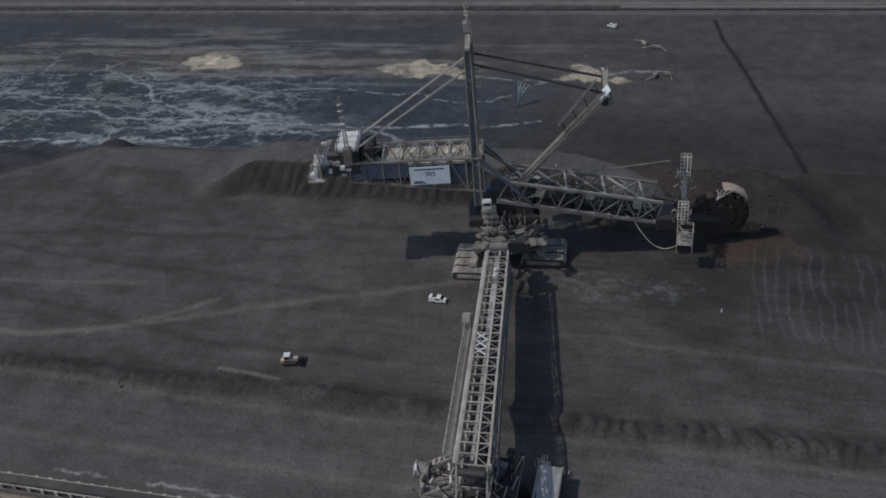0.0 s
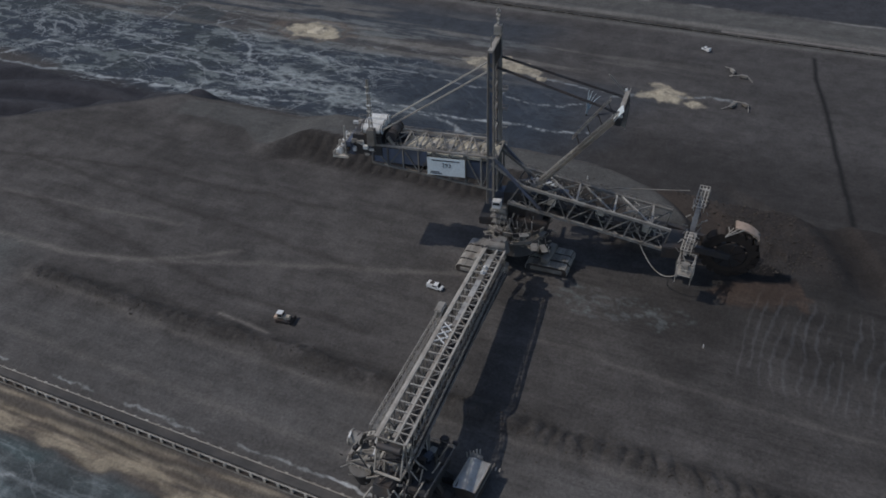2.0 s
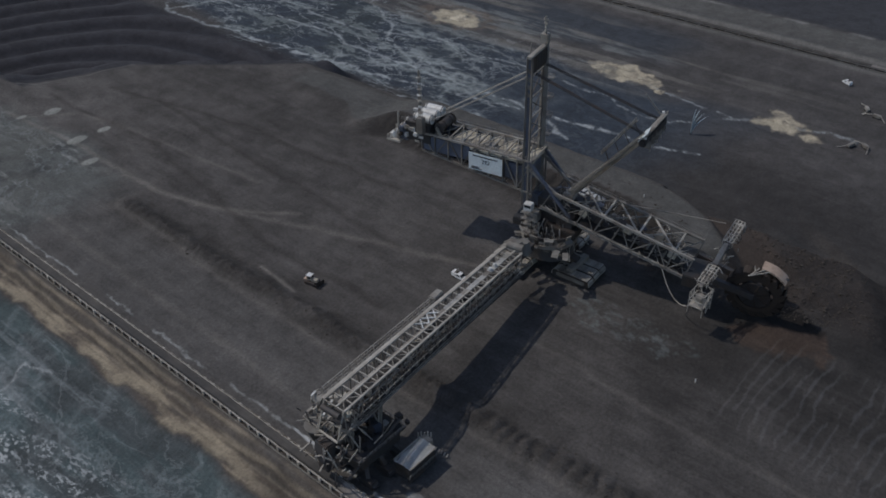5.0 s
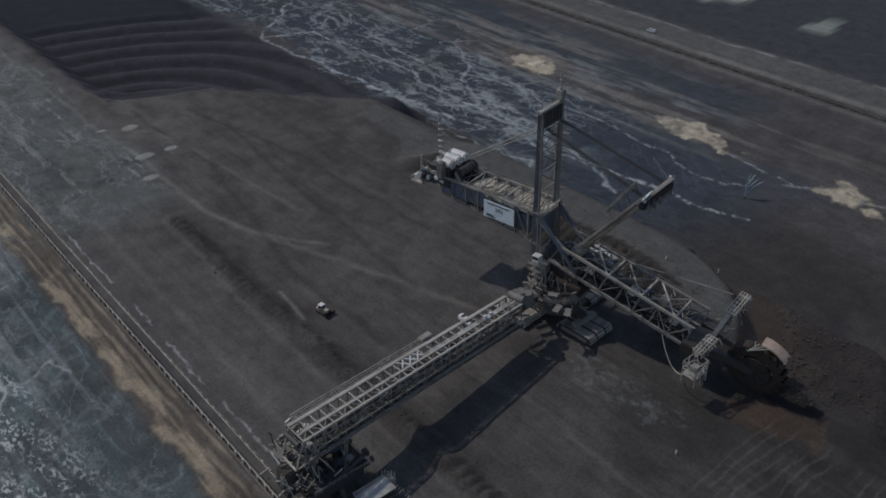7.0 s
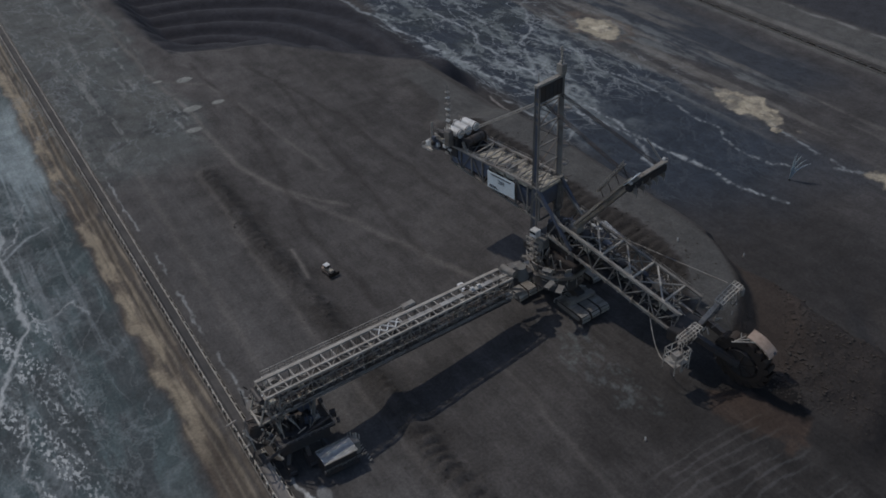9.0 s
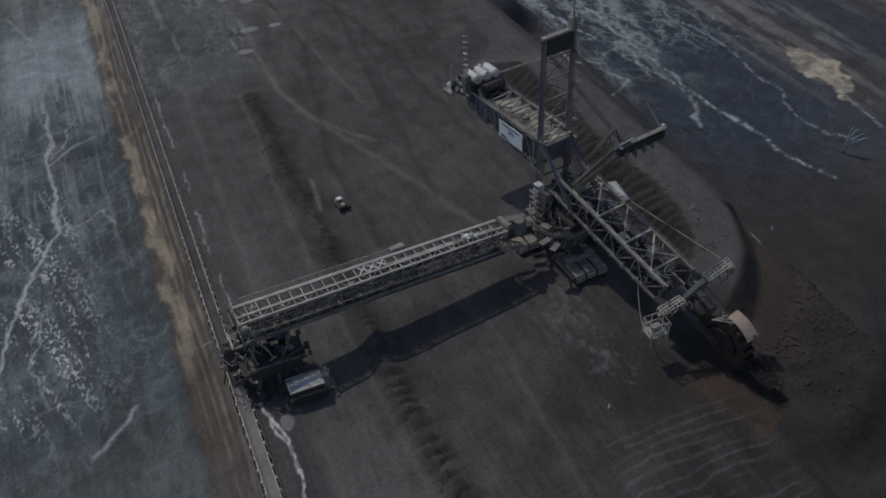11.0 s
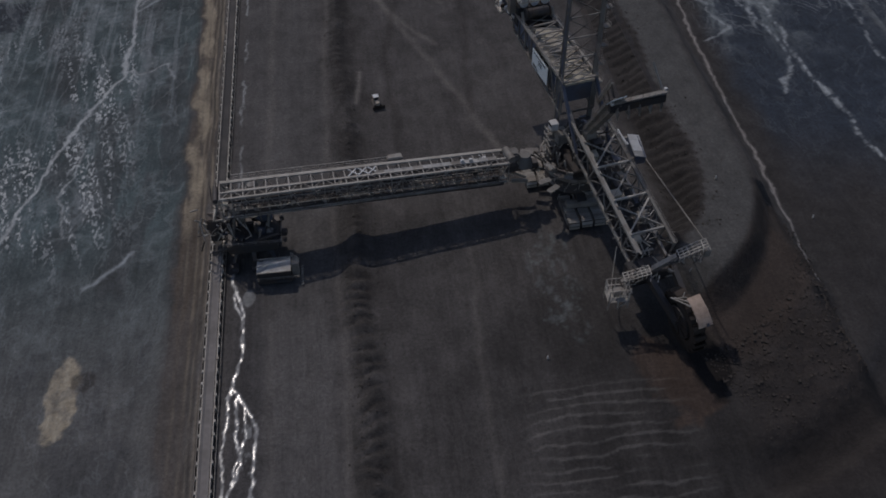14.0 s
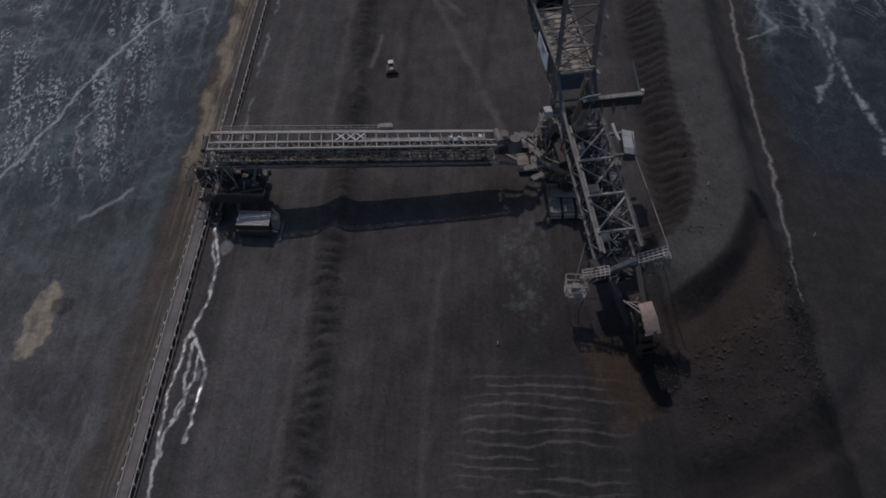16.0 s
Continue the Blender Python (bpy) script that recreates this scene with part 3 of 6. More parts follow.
    pc = mix(pc, (0.28, 0.28, 0.27), near_line(x, y, ((352, -200), (350, 60), (346, 170), (352, 500)), 1.6, 3, 20) * ramp(blot, 0.35, 0.6) * 0.8)
    pc = mix(pc, (0.34, 0.38, 0.34), spot(x, y, 436, 224, 24, 22, 0.6) * 0.8 + spot(x, y, 420, 140, 16, 12, 0.6) * 0.6)
    c = c * (1 - plain[..., None]) + pc * plain[..., None]
    c = mix(c, (0.33, 0.31, 0.295), near_line(x, y, ((99.7, -26.5), (100.2, -11), (102, 4), (102.6, 20), (103.6, 38), (103.4, 70), (104.2, 105), (106, 145), (111, 190)), 0.58, 1.7, 5))
    # the pit
    d = y - pit_edge(x)
    inpit = ramp(d, -2, 6) * ramp(x, -36, -28) * (1 - ramp(x, 106, 118))
    r = np.hypot(x + 25, y - 300) + (fbm(x, y, 40, 3) - 0.5) * 6
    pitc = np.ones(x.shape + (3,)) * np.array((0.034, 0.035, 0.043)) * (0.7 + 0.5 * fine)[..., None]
    # lit look of the slice crests painted in: paler tops, darker troughs
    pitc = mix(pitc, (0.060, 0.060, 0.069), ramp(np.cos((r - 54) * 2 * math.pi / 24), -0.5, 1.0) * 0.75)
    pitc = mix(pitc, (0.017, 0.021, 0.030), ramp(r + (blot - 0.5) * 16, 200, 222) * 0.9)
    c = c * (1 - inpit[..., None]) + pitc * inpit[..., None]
    c = mix(c, (0.30, 0.29, 0.27), near_line(x, y, ((-28, 316), (-22, 306), (0, 297), (24, 288)), 0.6, 2, 10) * 0.3)
    return np.clip(c, 0.012, 0.85)


def polished_rows(x, y):
    """Crests of the pushed-up rows in the south, pressed smooth."""
    rows = ramp(x + (fbm(x, y, 12, 3) - 0.5) * 14, -20, -12) * (1 - ramp(x, 26, 38)) * ramp(-y, 66, 74)
    crest = np.sin((y + (fbm(x, y, 16, 4) - 0.5) * 6) * 2 * math.pi / 3.6)
    return rows * ramp(crest, 0.5, 0.92) * ramp(fbm(x * 1.4, y * 5, 26, 6, 0.7), 0.36, 0.54)


def salt_layer(x, y):
    """Where salt veins (first), wheel tracks along the bench (second) and standing water (third) show, and where puddles lie (fourth)."""
    wx = x + (fbm(x, y, 18, 4) - 0.5) * 7
    west = ramp(-wx, 119, 123) * ramp(y, -60, 30) * 0.22
    west_low = ramp(-wx, 119, 123) * 0.12
    wet = ramp(x + (fbm(x, y, 60, 4) - 0.5) * 40, 108, 124) * (1 - ramp(x + (fbm(x, y, 50, 4) - 0.5) * 40, 205, 235)) * (0.15 * ramp(y, 20, 60) + 0.85 * ramp(y + (fbm(x, y, 40, 4) - 0.5) * 60, 115, 190))
    bench = ramp(x, -108, -100) * (1 - ramp(x, 40, 60)) * (1 - ramp(y, 230, 300))
    field = ramp(-wx, 119, 123)
    nw = ramp(y, 170, 230) * ramp(-x, 40, 56) * 0.3
    bench = bench * (0.55 + 0.45 * ramp(-y, -40, 20))
    return np.stack([np.maximum(np.maximum(np.maximum(west, west_low), nw), wet * 0.62), bench * 0.75 + field * 0.8 + wet * 0.5, np.clip(water_run(x, y) + 0.62 * polished_rows(x, y) + 0.10 * field * ramp(y, -20, 60), 0, 1), wet_dashes(x, y)], -1)


def build_ground():
    fine_x = np.concatenate([np.arange(-205, -122, 0.62), np.arange(-122, -84, 0.4), np.arange(-84, 130, 0.72)])
    wide_x = np.arange(130, 365, 1.3)
    grow = np.cumsum(2.2 * 1.28 ** np.arange(26))
    xs = np.concatenate([-205 - grow[::-1], fine_x, wide_x, 365 + grow])
    ys = np.concatenate([-150 - grow[::-1], np.arange(-150, -12, 0.55), np.arange(-12, 310, 0.78), np.arange(310, 520, 1.5), 520 + grow])
    gx, gy = np.meshgrid(xs, ys, indexing="ij")
    gz = height(gx, gy)
    nx, ny = gx.shape
    verts = np.stack([gx, gy, gz], -1).reshape(-1, 3)
    i = np.arange(nx * ny).reshape(nx, ny)
    quads = np.stack([i[:-1, :-1], i[1:, :-1], i[1:, 1:], i[:-1, 1:]], -1).reshape(-1, 4)
    me = bpy.data.meshes.new("ground")
    me.vertices.add(len(verts))
    me.vertices.foreach_set("co", verts.ravel())
    me.loops.add(quads.size)
    me.loops.foreach_set("vertex_index", quads.ravel())
    me.polygons.add(len(quads))
    me.polygons.foreach_set("loop_start", np.arange(0, quads.size, 4))
    me.polygons.foreach_set("use_smooth", np.ones(len(quads), bool))
    me.update()
    layer = me.color_attributes.new("soil", "FLOAT_COLOR", "POINT")
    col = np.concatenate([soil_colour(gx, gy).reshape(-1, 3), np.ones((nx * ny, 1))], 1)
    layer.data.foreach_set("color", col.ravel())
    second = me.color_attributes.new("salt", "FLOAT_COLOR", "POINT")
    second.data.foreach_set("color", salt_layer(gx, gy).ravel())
    me.materials.append(SOIL)
    ob = new("ground", me)
    return tagged(ob, "dark brown opencast mine floor with salt-streaked benches", "ground", kind="structure")


build_ground()


def level(x, y):
    return float(height(np.array([[float(x)]]), np.array([[float(y)]]))[0, 0])


# ---- building blocks ----
WORLD = {}
UNIT = {}


def thing(name, at, label, category, group=""):
    ob = new(name)
    ob.location = at
    WORLD[ob.name] = Matrix.Translation(at)
    return tagged(ob, label, category, group)


def attach(ob, parent, m):
    ob.parent = parent
    ob.matrix_parent_inverse = WORLD[parent.name].inverted()
    ob.matrix_basis = m
    WORLD[ob.name] = m
    return ob


def part(name, bm, mat, parent, label="", m=None):
    """Links a bmesh, in the world's metres (or posed by m), as one mesh under a thing or a part."""
    me = bpy.data.meshes.new(name)
    bm.to_mesh(me)
    bm.free()
    for k in (mat if isinstance(mat, (list, tuple)) else [mat]):
        me.materials.append(k)
    ob = new(name, me)
    if label:
        tagged(ob, label)
    return attach(ob, parent, m or Matrix())


def unit(kind, mat):
    if (kind, mat.name) not in UNIT:
        bm = bmesh.new()
        if kind == "box":
            bmesh.ops.create_cube(bm, size=1)
        elif kind == "tube":
            bmesh.ops.create_cone(bm, cap_ends=True, segments=14, radius1=0.5, radius2=0.5, depth=1)
        elif kind == "i_beam":
            outline = [(-.5, -.5), (.5, -.5), (.5, -.36), (.12, -.36), (.12, .36), (.5, .36), (.5, .5), (-.5, .5), (-.5, .36), (-.12, .36), (-.12, -.36), (-.5, -.36)]
            lo = [bm.verts.new((u, v, -.5)) for u, v in outline]
            hi = [bm.verts.new((u, v, .5)) for u, v in outline]
            for k in range(12):
                bm.faces.new((lo[k], lo[(k + 1) % 12], hi[(k + 1) % 12], hi[k]))
            bm.faces.new(lo[::-1])
            bm.faces.new(hi)
        me = bpy.data.meshes.new(kind)
        bm.to_mesh(me)
        bm.free()
        me.materials.append(mat)
        UNIT[kind, mat.name] = me
    return UNIT[kind, mat.name]


def beam(name, p, q, w, mat, parent, deep=None, kind="box"):
    """A straight member from p to q, w wide and deep high."""
    p, q = Vector(p), Vector(q)
    d = q - p
    turn = d.to_track_quat("Z", "Y").to_matrix().to_4x4()
    m = Matrix.Translation((p + q) / 2) @ turn @ Matrix.Diagonal((w, deep or w, d.length, 1))
    return attach(new(name, unit(kind, mat)), parent, m)


def block(name, m, size, mat, parent, label="", bevel=0.0):
    bm = bmesh.new()
    bmesh.ops.create_cube(bm, size=1)
    bmesh.ops.scale(bm, vec=size, verts=bm.verts)
    if bevel:
        bmesh.ops.bevel(bm, geom=bm.edges[:], offset=bevel, segments=2, affect="EDGES")
    return part(name, bm, mat, parent, label, m)


def lerp(p, q, u):
    return Vector(p).lerp(Vector(q), u)


def lattice(parent, a, b, bays, chord, brace, mat, mat2=None, top=True, skip_floor=False):
    """Box truss between two rectangles a and b, each (top near, top far, low near, low far)."""
    mat2 = mat2 or mat
    for p, q in zip(a, b):
        beam("chord", p, q, chord, mat, parent, kind="box")
    for i in range(bays + 1):
        u = i / bays
        tn, tf, ln, lf = (lerp(p, q, u) for p, q in zip(a, b))
        beam("post", ln, tn, brace, mat2, parent)
        beam("post", lf, tf, brace, mat2, parent)
        if top:
            beam("cross_member", tn, tf, brace, mat, parent)
        if not skip_floor:
            beam("cross_member", ln, lf, brace, mat2, parent)
        if i < bays:
            v = (i + 1) / bays
            tn2, tf2, ln2, lf2 = (lerp(p, q, v) for p, q in zip(a, b))
            if i % 2:
                beam("brace", ln, tn2, brace * 0.8, mat2, parent)
                beam("brace", lf, tf2, brace * 0.8, mat2, parent)
            else:
                beam("brace", tn, ln2, brace * 0.8, mat2, parent)
                beam("brace", tf, lf2, brace * 0.8, mat2, parent)


def railing(parent, p, q, tall, step, mat, w=0.09):
    p, q = Vector(p), Vector(q)
    up = Vector((0, 0, tall))
    n = max(1, round((q - p).length / step))
    beam("handrail", p + up, q + up, w, mat, parent)
    beam("handrail", p + up * 0.5, q + up * 0.5, w * 0.8, mat, parent)
    for i in range(n + 1):
        r = lerp(p, q, i / n)
        beam("rail_post", r, r + up, w, mat, parent)


# ---- the excavator: across (s), along towards the counterweight (a), up (z) ----
CS, SN = math.cos(radians(11)), math.sin(radians(11))


def at(s, a, z):
    return Vector((19.7 + CS * s - SN * a, 21 + SN * s + CS * a, z))


def turned(s, a, z):
    return Matrix.Translation(at(s, a, z)) @ pose(0, 0, 0, 0, 0, 11)


digger = thing("bucket_wheel_excavator", (18, 14, 0), "giant grey steel bucket-wheel excavator on crawlers in the mine", "excavator")


def crawler(x, y, long):
    """One crawler: a belt of shoes round a frame."""
    bm = bmesh.new()
    r, half, wide = 1.7, long / 2 - 1.7, 3.4
    outline = []
    for k in range(9):
        a = math.pi / 2 - math.pi * k / 8
        outline.append((half + r * math.cos(a), r + r * math.sin(a)))
    for k in range(9):
        a = -math.pi / 2 - math.pi * k / 8
        outline.append((-half + r * math.cos(a), r + r * math.sin(a)))
    lo = [bm.verts.new((-wide / 2, u, v)) for u, v in outline]
    hi = [bm.verts.new((wide / 2, u, v)) for u, v in outline]
    k = len(outline)
    for i in range(k):
        bm.faces.new((lo[i], hi[i], hi[(i + 1) % k], lo[(i + 1) % k]))
    bm.faces.new(lo)
    bm.faces.new(hi[::-1])
    m = Matrix.Translation((x, y, level(x, y) + 0.05)) @ pose(0, 0, 0, 0, 0, 3)
    tr = part("crawler", bm, DARK, digger, "dusty dark steel crawler track", m)
    n = int(long / 1.25)
    for i in range(n):
        v = -half + 2 * half * i / (n - 1)
        block("track_shoe", m @ pose(0, v, 2 * r + 0.06), (3.7, 0.95, 0.16), STEEL, tr)
    for e in (-1, 1):
        for k in range(4):
            a = radians(10 + 42 * k - 20)
            block("track_shoe", m @ pose(0, e * (half + (r + 0.07) * math.cos(a)), r + (r + 0.07) * math.sin(a)) @ pose(0, 0, 0, math.degrees(a) * e - 90 * e, 0, 0), (3.7, 1.0, 0.16), PALE, tr)
    block("track_frame", m @ pose(0, 0, r), (3.9, 2 * half, 1.5), STEEL, tr, "", 0.15)
    return tr


for x, y in ((5.2, 21.5), (9.6, 21.9), (14.0, 22.3), (18.4, 22.7), (15.5, -1.0), (20.0, -0.6), (24.5, -0.2), (33.0, 14.5), (37.4, 15.0)):
    crawler(x, y, 15.0)

# undercarriage: ring, girders and the slewing platform
bm = bmesh.new()
bmesh.ops.create_cone(bm, cap_ends=True, segments=40, radius1=9.5, radius2=8.2, depth=5)
under = part("undercarriage", bm, DARK, digger, "dark round undercarriage portal", Matrix.Translation((19, 12, 9.5)))
for x, y in ((11.5, 22), (20, 0), (34, 14.7)):
    beam("outrigger", (19, 12, 8), (x, y, 5), 3.2, DARK, under, 2.6)
    block("bogie_beam", pose(x, y, 4.6), (11, 2.6, 1.8), STEEL, under, "", 0.2)
bm = bmesh.new()
bmesh.ops.create_cone(bm, cap_ends=True, segments=44, radius1=10.4, radius2=10.4, depth=1.3)
ring = part("slewing_ring", bm, STEEL, digger, "pale round slewing ring platform", Matrix.Translation((19, 12, 13.2)))
for k in range(22):
    a = radians(k * 360 / 22)
    beam("rail_post", (19 + 10.2 * math.cos(a), 12 + 10.2 * math.sin(a), 13.8), (19 + 10.2 * math.cos(a), 12 + 10.2 * math.sin(a), 15.1), 0.12, PALE, ring)
deck = block("slewing_platform", turned(0, -8, 17.5), (15, 24, 3.0), DARK, digger, "dark steel slewing platform", 0.3)
for s, a, sx, sy, sz, mt in ((-5.5, -3, 4, 5, 4, STEEL), (5, -2, 4, 7, 5, BLUE), (-3, -15, 5, 6, 4, DARK), (3.5, -14, 5, 5, 5, BLUE), (0, -8, 8, 8, 9, DARK)):
    block("machine_house", turned(s, a, 19 + sz / 2), (sx, sy, sz), mt, deck, "", 0.15)
block("operator_cabin", turned(-8.3, -2.5, 25.8), (2.6, 3.0, 2.8), WHITE, deck, "white operator cabin with dark windows", 0.15)
block("cabin_window", turned(-9.63, -2.5, 26.3), (0.06, 2.4, 1.0), GLASS, deck)
for k in range(5):
    z = 14.6 + k * 2.3
    block("gallery", turned(-9.0 - 0.5 * (k % 2), -5 + 0.8 * k, z), (2.6, 6.5 - k, 0.2), MID, deck, "dusty grey steel gallery")
    railing(deck, at(-10.8, -8.5 + 0.8 * k, z), at(-10.8, -1.5 + 0.2 * k, z), 1.2, 1.6, PALE, 0.13)
bm = bmesh.new()
bmesh.ops.create_cone(bm, cap_ends=True, segments=20, radius1=3.0, radius2=1.9, depth=4.4)
part("transfer_chute", bm, MID, deck, "dusty dark transfer chute", Matrix.Translation((1.5, 11, 17)))
# curved skirt plates of the ring
for k in range(7):
    a = radians(150 + k * 17)
    block("skirt_plate", pose(19 + 11.2 * math.cos(a), 12 + 11.2 * math.sin(a), 17.2, 0, 12, math.degrees(a)), (0.4, 3.0, 1.6), DARK if k % 2 else STEEL, deck)
for x, y, z, rz in ((6.5, 1.0, 15.5, 20), (9.0, -1.5, 14.0, 35), (3.5, 17, 15, -20), (6.0, 20, 13, -10)):
    block("side_platform", pose(x, y, z, 0, 0, rz), (4.6, 2.2, 0.2), MID, deck, "", 0.05)
    for k in range(4):
        c = pose(x, y, z, 0, 0, rz) @ Vector((-2.8 + 1.85 * k, -1.4, 0))
        beam("rail_post", c, c + Vector((0, 0, 1.2)), 0.13, PALE, deck)
    beam("strut", (x, y, z), (x * 0.5 + 9.5, y * 0.5 + 6, z - 4.5), 0.5, STEEL, deck)

# pipes, boxes and stairs crowding the slewing platform
crowd = random.Random(21)
for k in range(46):
    t, q = radians(crowd.uniform(120, 250)), crowd.uniform(4.0, 9.6)
    tall = crowd.uniform(0.8, 2.6)
    block("platform_unit", pose(19 + q * math.cos(t), 12 + q * math.sin(t), 13.8 + tall / 2, 0, 0, math.degrees(t)), (crowd.uniform(0.8, 2.2), crowd.uniform(0.6, 1.6), tall), crowd.choice((STEEL, DARK, MID, PALE, DARK, MID)), deck)
for k in range(52):
    t, q = radians(crowd.uniform(110, 255)), crowd.uniform(6.0, 10.0)
    p = Vector((19 + q * math.cos(t), 12 + q * math.sin(t), crowd.uniform(13.8, 15)))
    beam("platform_strut", p, p + Vector((crowd.uniform(-2.5, 2.5), crowd.uniform(-2.5, 2.5), crowd.uniform(2, 9))), crowd.uniform(0.2, 0.42), crowd.choice((STEEL, PALE, DARK, MID)), deck)
for k in range(11):
    t, q = radians(128 + 12 * k), 10.8 + 1.0 * (k % 3)
    block("guard_plate", pose(19 + q * math.cos(t), 12 + q * math.sin(t), 12.6 + 1.7 * (k % 4), crowd.uniform(-14, 14), crowd.uniform(-30, 30), math.degrees(t)), (crowd.uniform(1.2, 2.6), crowd.uniform(1.6, 3.4), 0.12), crowd.choice((MID, STEEL, DARK, MID)), deck)
for k in range(30):
    t, q = radians(crowd.uniform(150, 300)), crowd.uniform(9, 13)
    p = Vector((19 + q * math.cos(t), 12 + q * math.sin(t), crowd.uniform(8, 16)))
    beam("ring_strut", p, p + Vector((crowd.uniform(-2.5, 2.5), crowd.uniform(-2.5, 2.5), crowd.uniform(-2.5, 2.5))), crowd.uniform(0.14, 0.34), crowd.choice((STEEL, PALE, MID, TAN)), deck)
# counterweight boom
cwb = block("counterweight_boom", turned(0, 15, 40.8) @ pose(0, 0, 0, 0.6, 0, 0), (11.2, 33, 0.8), TAN, digger, "lattice counterweight boom with dusty tan deck")
A = (at(-6, -2, 42.2), at(6, -2, 42.6), at(-6, -2, 29.5), at(6, -2, 29.5))
B = (at(-6, 42, 42.8), at(6, 42, 43.2), at(-6, 42, 35.8), at(6, 42, 35.8))
lattice(cwb, A, B, 8, 0.75, 0.48, STEEL, MID)
for k in range(8):
    u, v = k / 8, (k + 1) / 8
    beam("brace", lerp(A[0], B[0], u), lerp(A[1], B[1], v), 0.34, MID, cwb)
    beam("brace", lerp(A[1], B[1], u), lerp(A[0], B[0], v), 0.3, STEEL, cwb)
for k, (s, a, sx, sy, sz) in enumerate(((1.5, 8, 6, 7, 1.6), (-1, 16, 5, 5, 2.0), (2, 21, 4, 4, 1.2), (-2, 28, 4, 6, 1.8), (2.4, 33, 3, 5, 2.6), (-3, 35, 2.5, 3, 3), (-2.6, 3, 4, 4, 2.2))):
    block("deck_unit", turned(s, a, 40.6 + sz / 2), (sx * 0.7, sy * 0.7, sz * 0.5), (TAN, MID, PALE, TAN, DARK, DARK, TAN)[k], cwb, "", 0.12)
for sgn in (-1, 1):
    block("side_plate", turned(sgn * 5.7, 32, 38.9), (0.2, 19, 5.6), BLUE, cwb, "dark blue side plate")
    railing(cwb, at(sgn * 6.2, -2, 42.8), at(sgn * 6.2, 34, 43.2), 1.2, 2.2, STEEL, 0.11)
block("belly_plate", turned(0, 24, 34.6) @ pose(0, 0, 0, 5.5, 0, 0), (11.0, 36, 0.4), DARK, cwb, "dark belly plate")
block("machine_hall", turned(0, 4.5, 36.0), (10.6, 10, 6.6), BLUE, cwb, "dark blue machine hall", 0.2)
# end house, drums, platform
house = block("counterweight_house", turned(0, 43.6, 42.2), (12.4, 10.4, 7.4), DARK, digger, "dark blue counterweight house under three white drums", 0.2)
for s in (-4.0, 0.0, 4.0):
    beam("drum", at(s, 38.4, 47.6), at(s, 45.6, 47.6), 3.3, WHITE, house, kind="tube")
    for a in (38.8, 45.2):
        beam("drum_band", at(s, a - 0.15, 47.6), at(s, a + 0.15, 47.6), 3.5, DARK, house, kind="tube")
# added block: closes the gap between the house's and the platform's cast shadows
block("house_tail", turned(-0.4, 49.9, 40.2), (11.4, 3.4, 4.6), BLUE, house, "dark blue filler block at the house's back, added to close the shadow", 0.15)
for k in range(5):
    beam("tail_post", at(-6.3 + 2.9 * k, 51.7, 37.8), at(-6.3 + 2.9 * k, 51.7, 42.8), 0.25, PALE, house)
beam("winch", at(-3.8, 35.4, 45.4), at(3.8, 35.4, 45.4), 3.4, DARK, house, kind="tube")
for s in (-4.4, -2.2, 2.2, 4.4):
    beam("winch_flange", at(s - 0.12, 35.4, 45.4), at(s + 0.12, 35.4, 45.4), 4.0, DARK, house, kind="tube")
for s in (-5.6, 5.6):
    beam("winch_stand", at(s, 34, 42.6), at(s, 36, 46), 0.8, STEEL, house)
plat = block("rear_platform", turned(-0.5, 53.2, 37.6), (15.0, 5.6, 0.8), PALE, digger, "pale rear platform with white ballast tanks", 0.1)
for k in range(5):
    s = -6 + 2.6 * k
    beam("ballast_tank", at(s, 53.6, 38.0), at(s, 53.6, 40.6 - 0.3 * (k % 2)), 1.7, WHITE, plat, kind="tube")
    beam("tank_cap", at(s, 53.6, 40.5), at(s, 53.6, 40.9), 1.0, STEEL, plat, kind="tube")
railing(plat, at(-8, 55.9, 38), at(7, 55.9, 38), 1.2, 1.5, PALE, 0.12)
for k in range(4):
    beam("hanging_ladder", at(-6.9 + 0.1 * k, 51.4, 38 + k * 2.8), at(-6.9 + 0.1 * k, 51.4, 40.6 + k * 2.8), 0.8, PALE, plat, 0.25)
for k in range(34):
    sgn = crowd.choice((-1, 1))
    block("house_unit", turned(sgn * crowd.uniform(5.6, 7.2), crowd.uniform(41, 52), crowd.uniform(38.5, 45)), (crowd.uniform(0.5, 1.8), crowd.uniform(0.6, 2.2), crowd.uniform(0.6, 2.0)), crowd.choice((BLUE, STEEL, PALE, DARK, WHITE)), house)
for s0 in (-6.4, 6.4):
    railing(house, at(s0, 42, 46.2), at(s0, 50.4, 46.2), 1.2, 1.4, STEEL, 0.12)
for k in range(14):
    p = at(crowd.uniform(-7.5, 6.5), crowd.uniform(51, 55.5), 38.2)
    beam("ballast_block", p, p + Vector((0, 0, crowd.uniform(0.8, 2.6))), crowd.uniform(0.6, 1.3), crowd.choice((WHITE, PALE, WHITE, STEEL)), plat)
# lattice antenna on the house
ant = block("antenna_base", turned(-7.4, 41.4, 46.4), (2.4, 2.6, 6.0), STEEL, digger, "slim lattice antenna on the counterweight house", 0.1)
for dx, dy in ((-.5, -.5), (.5, -.5), (.5, .5), (-.5, .5)):
    beam("antenna_leg", at(-7.4 + dx, 41.4 + dy, 49.0), at(-7.4 + dx * 0.5, 41.4 + dy * 0.5, 67.5), 0.2, STEEL, ant)
for k in range(7):
    z = 51.4 + 2.25 * k
    block("antenna_panel", turned(-7.4, 41.4, z) @ pose(0, 0, 0, 14, 0, 25 * k), (1.5, 1.4, 0.34), WHITE if k % 2 else PALE, ant)

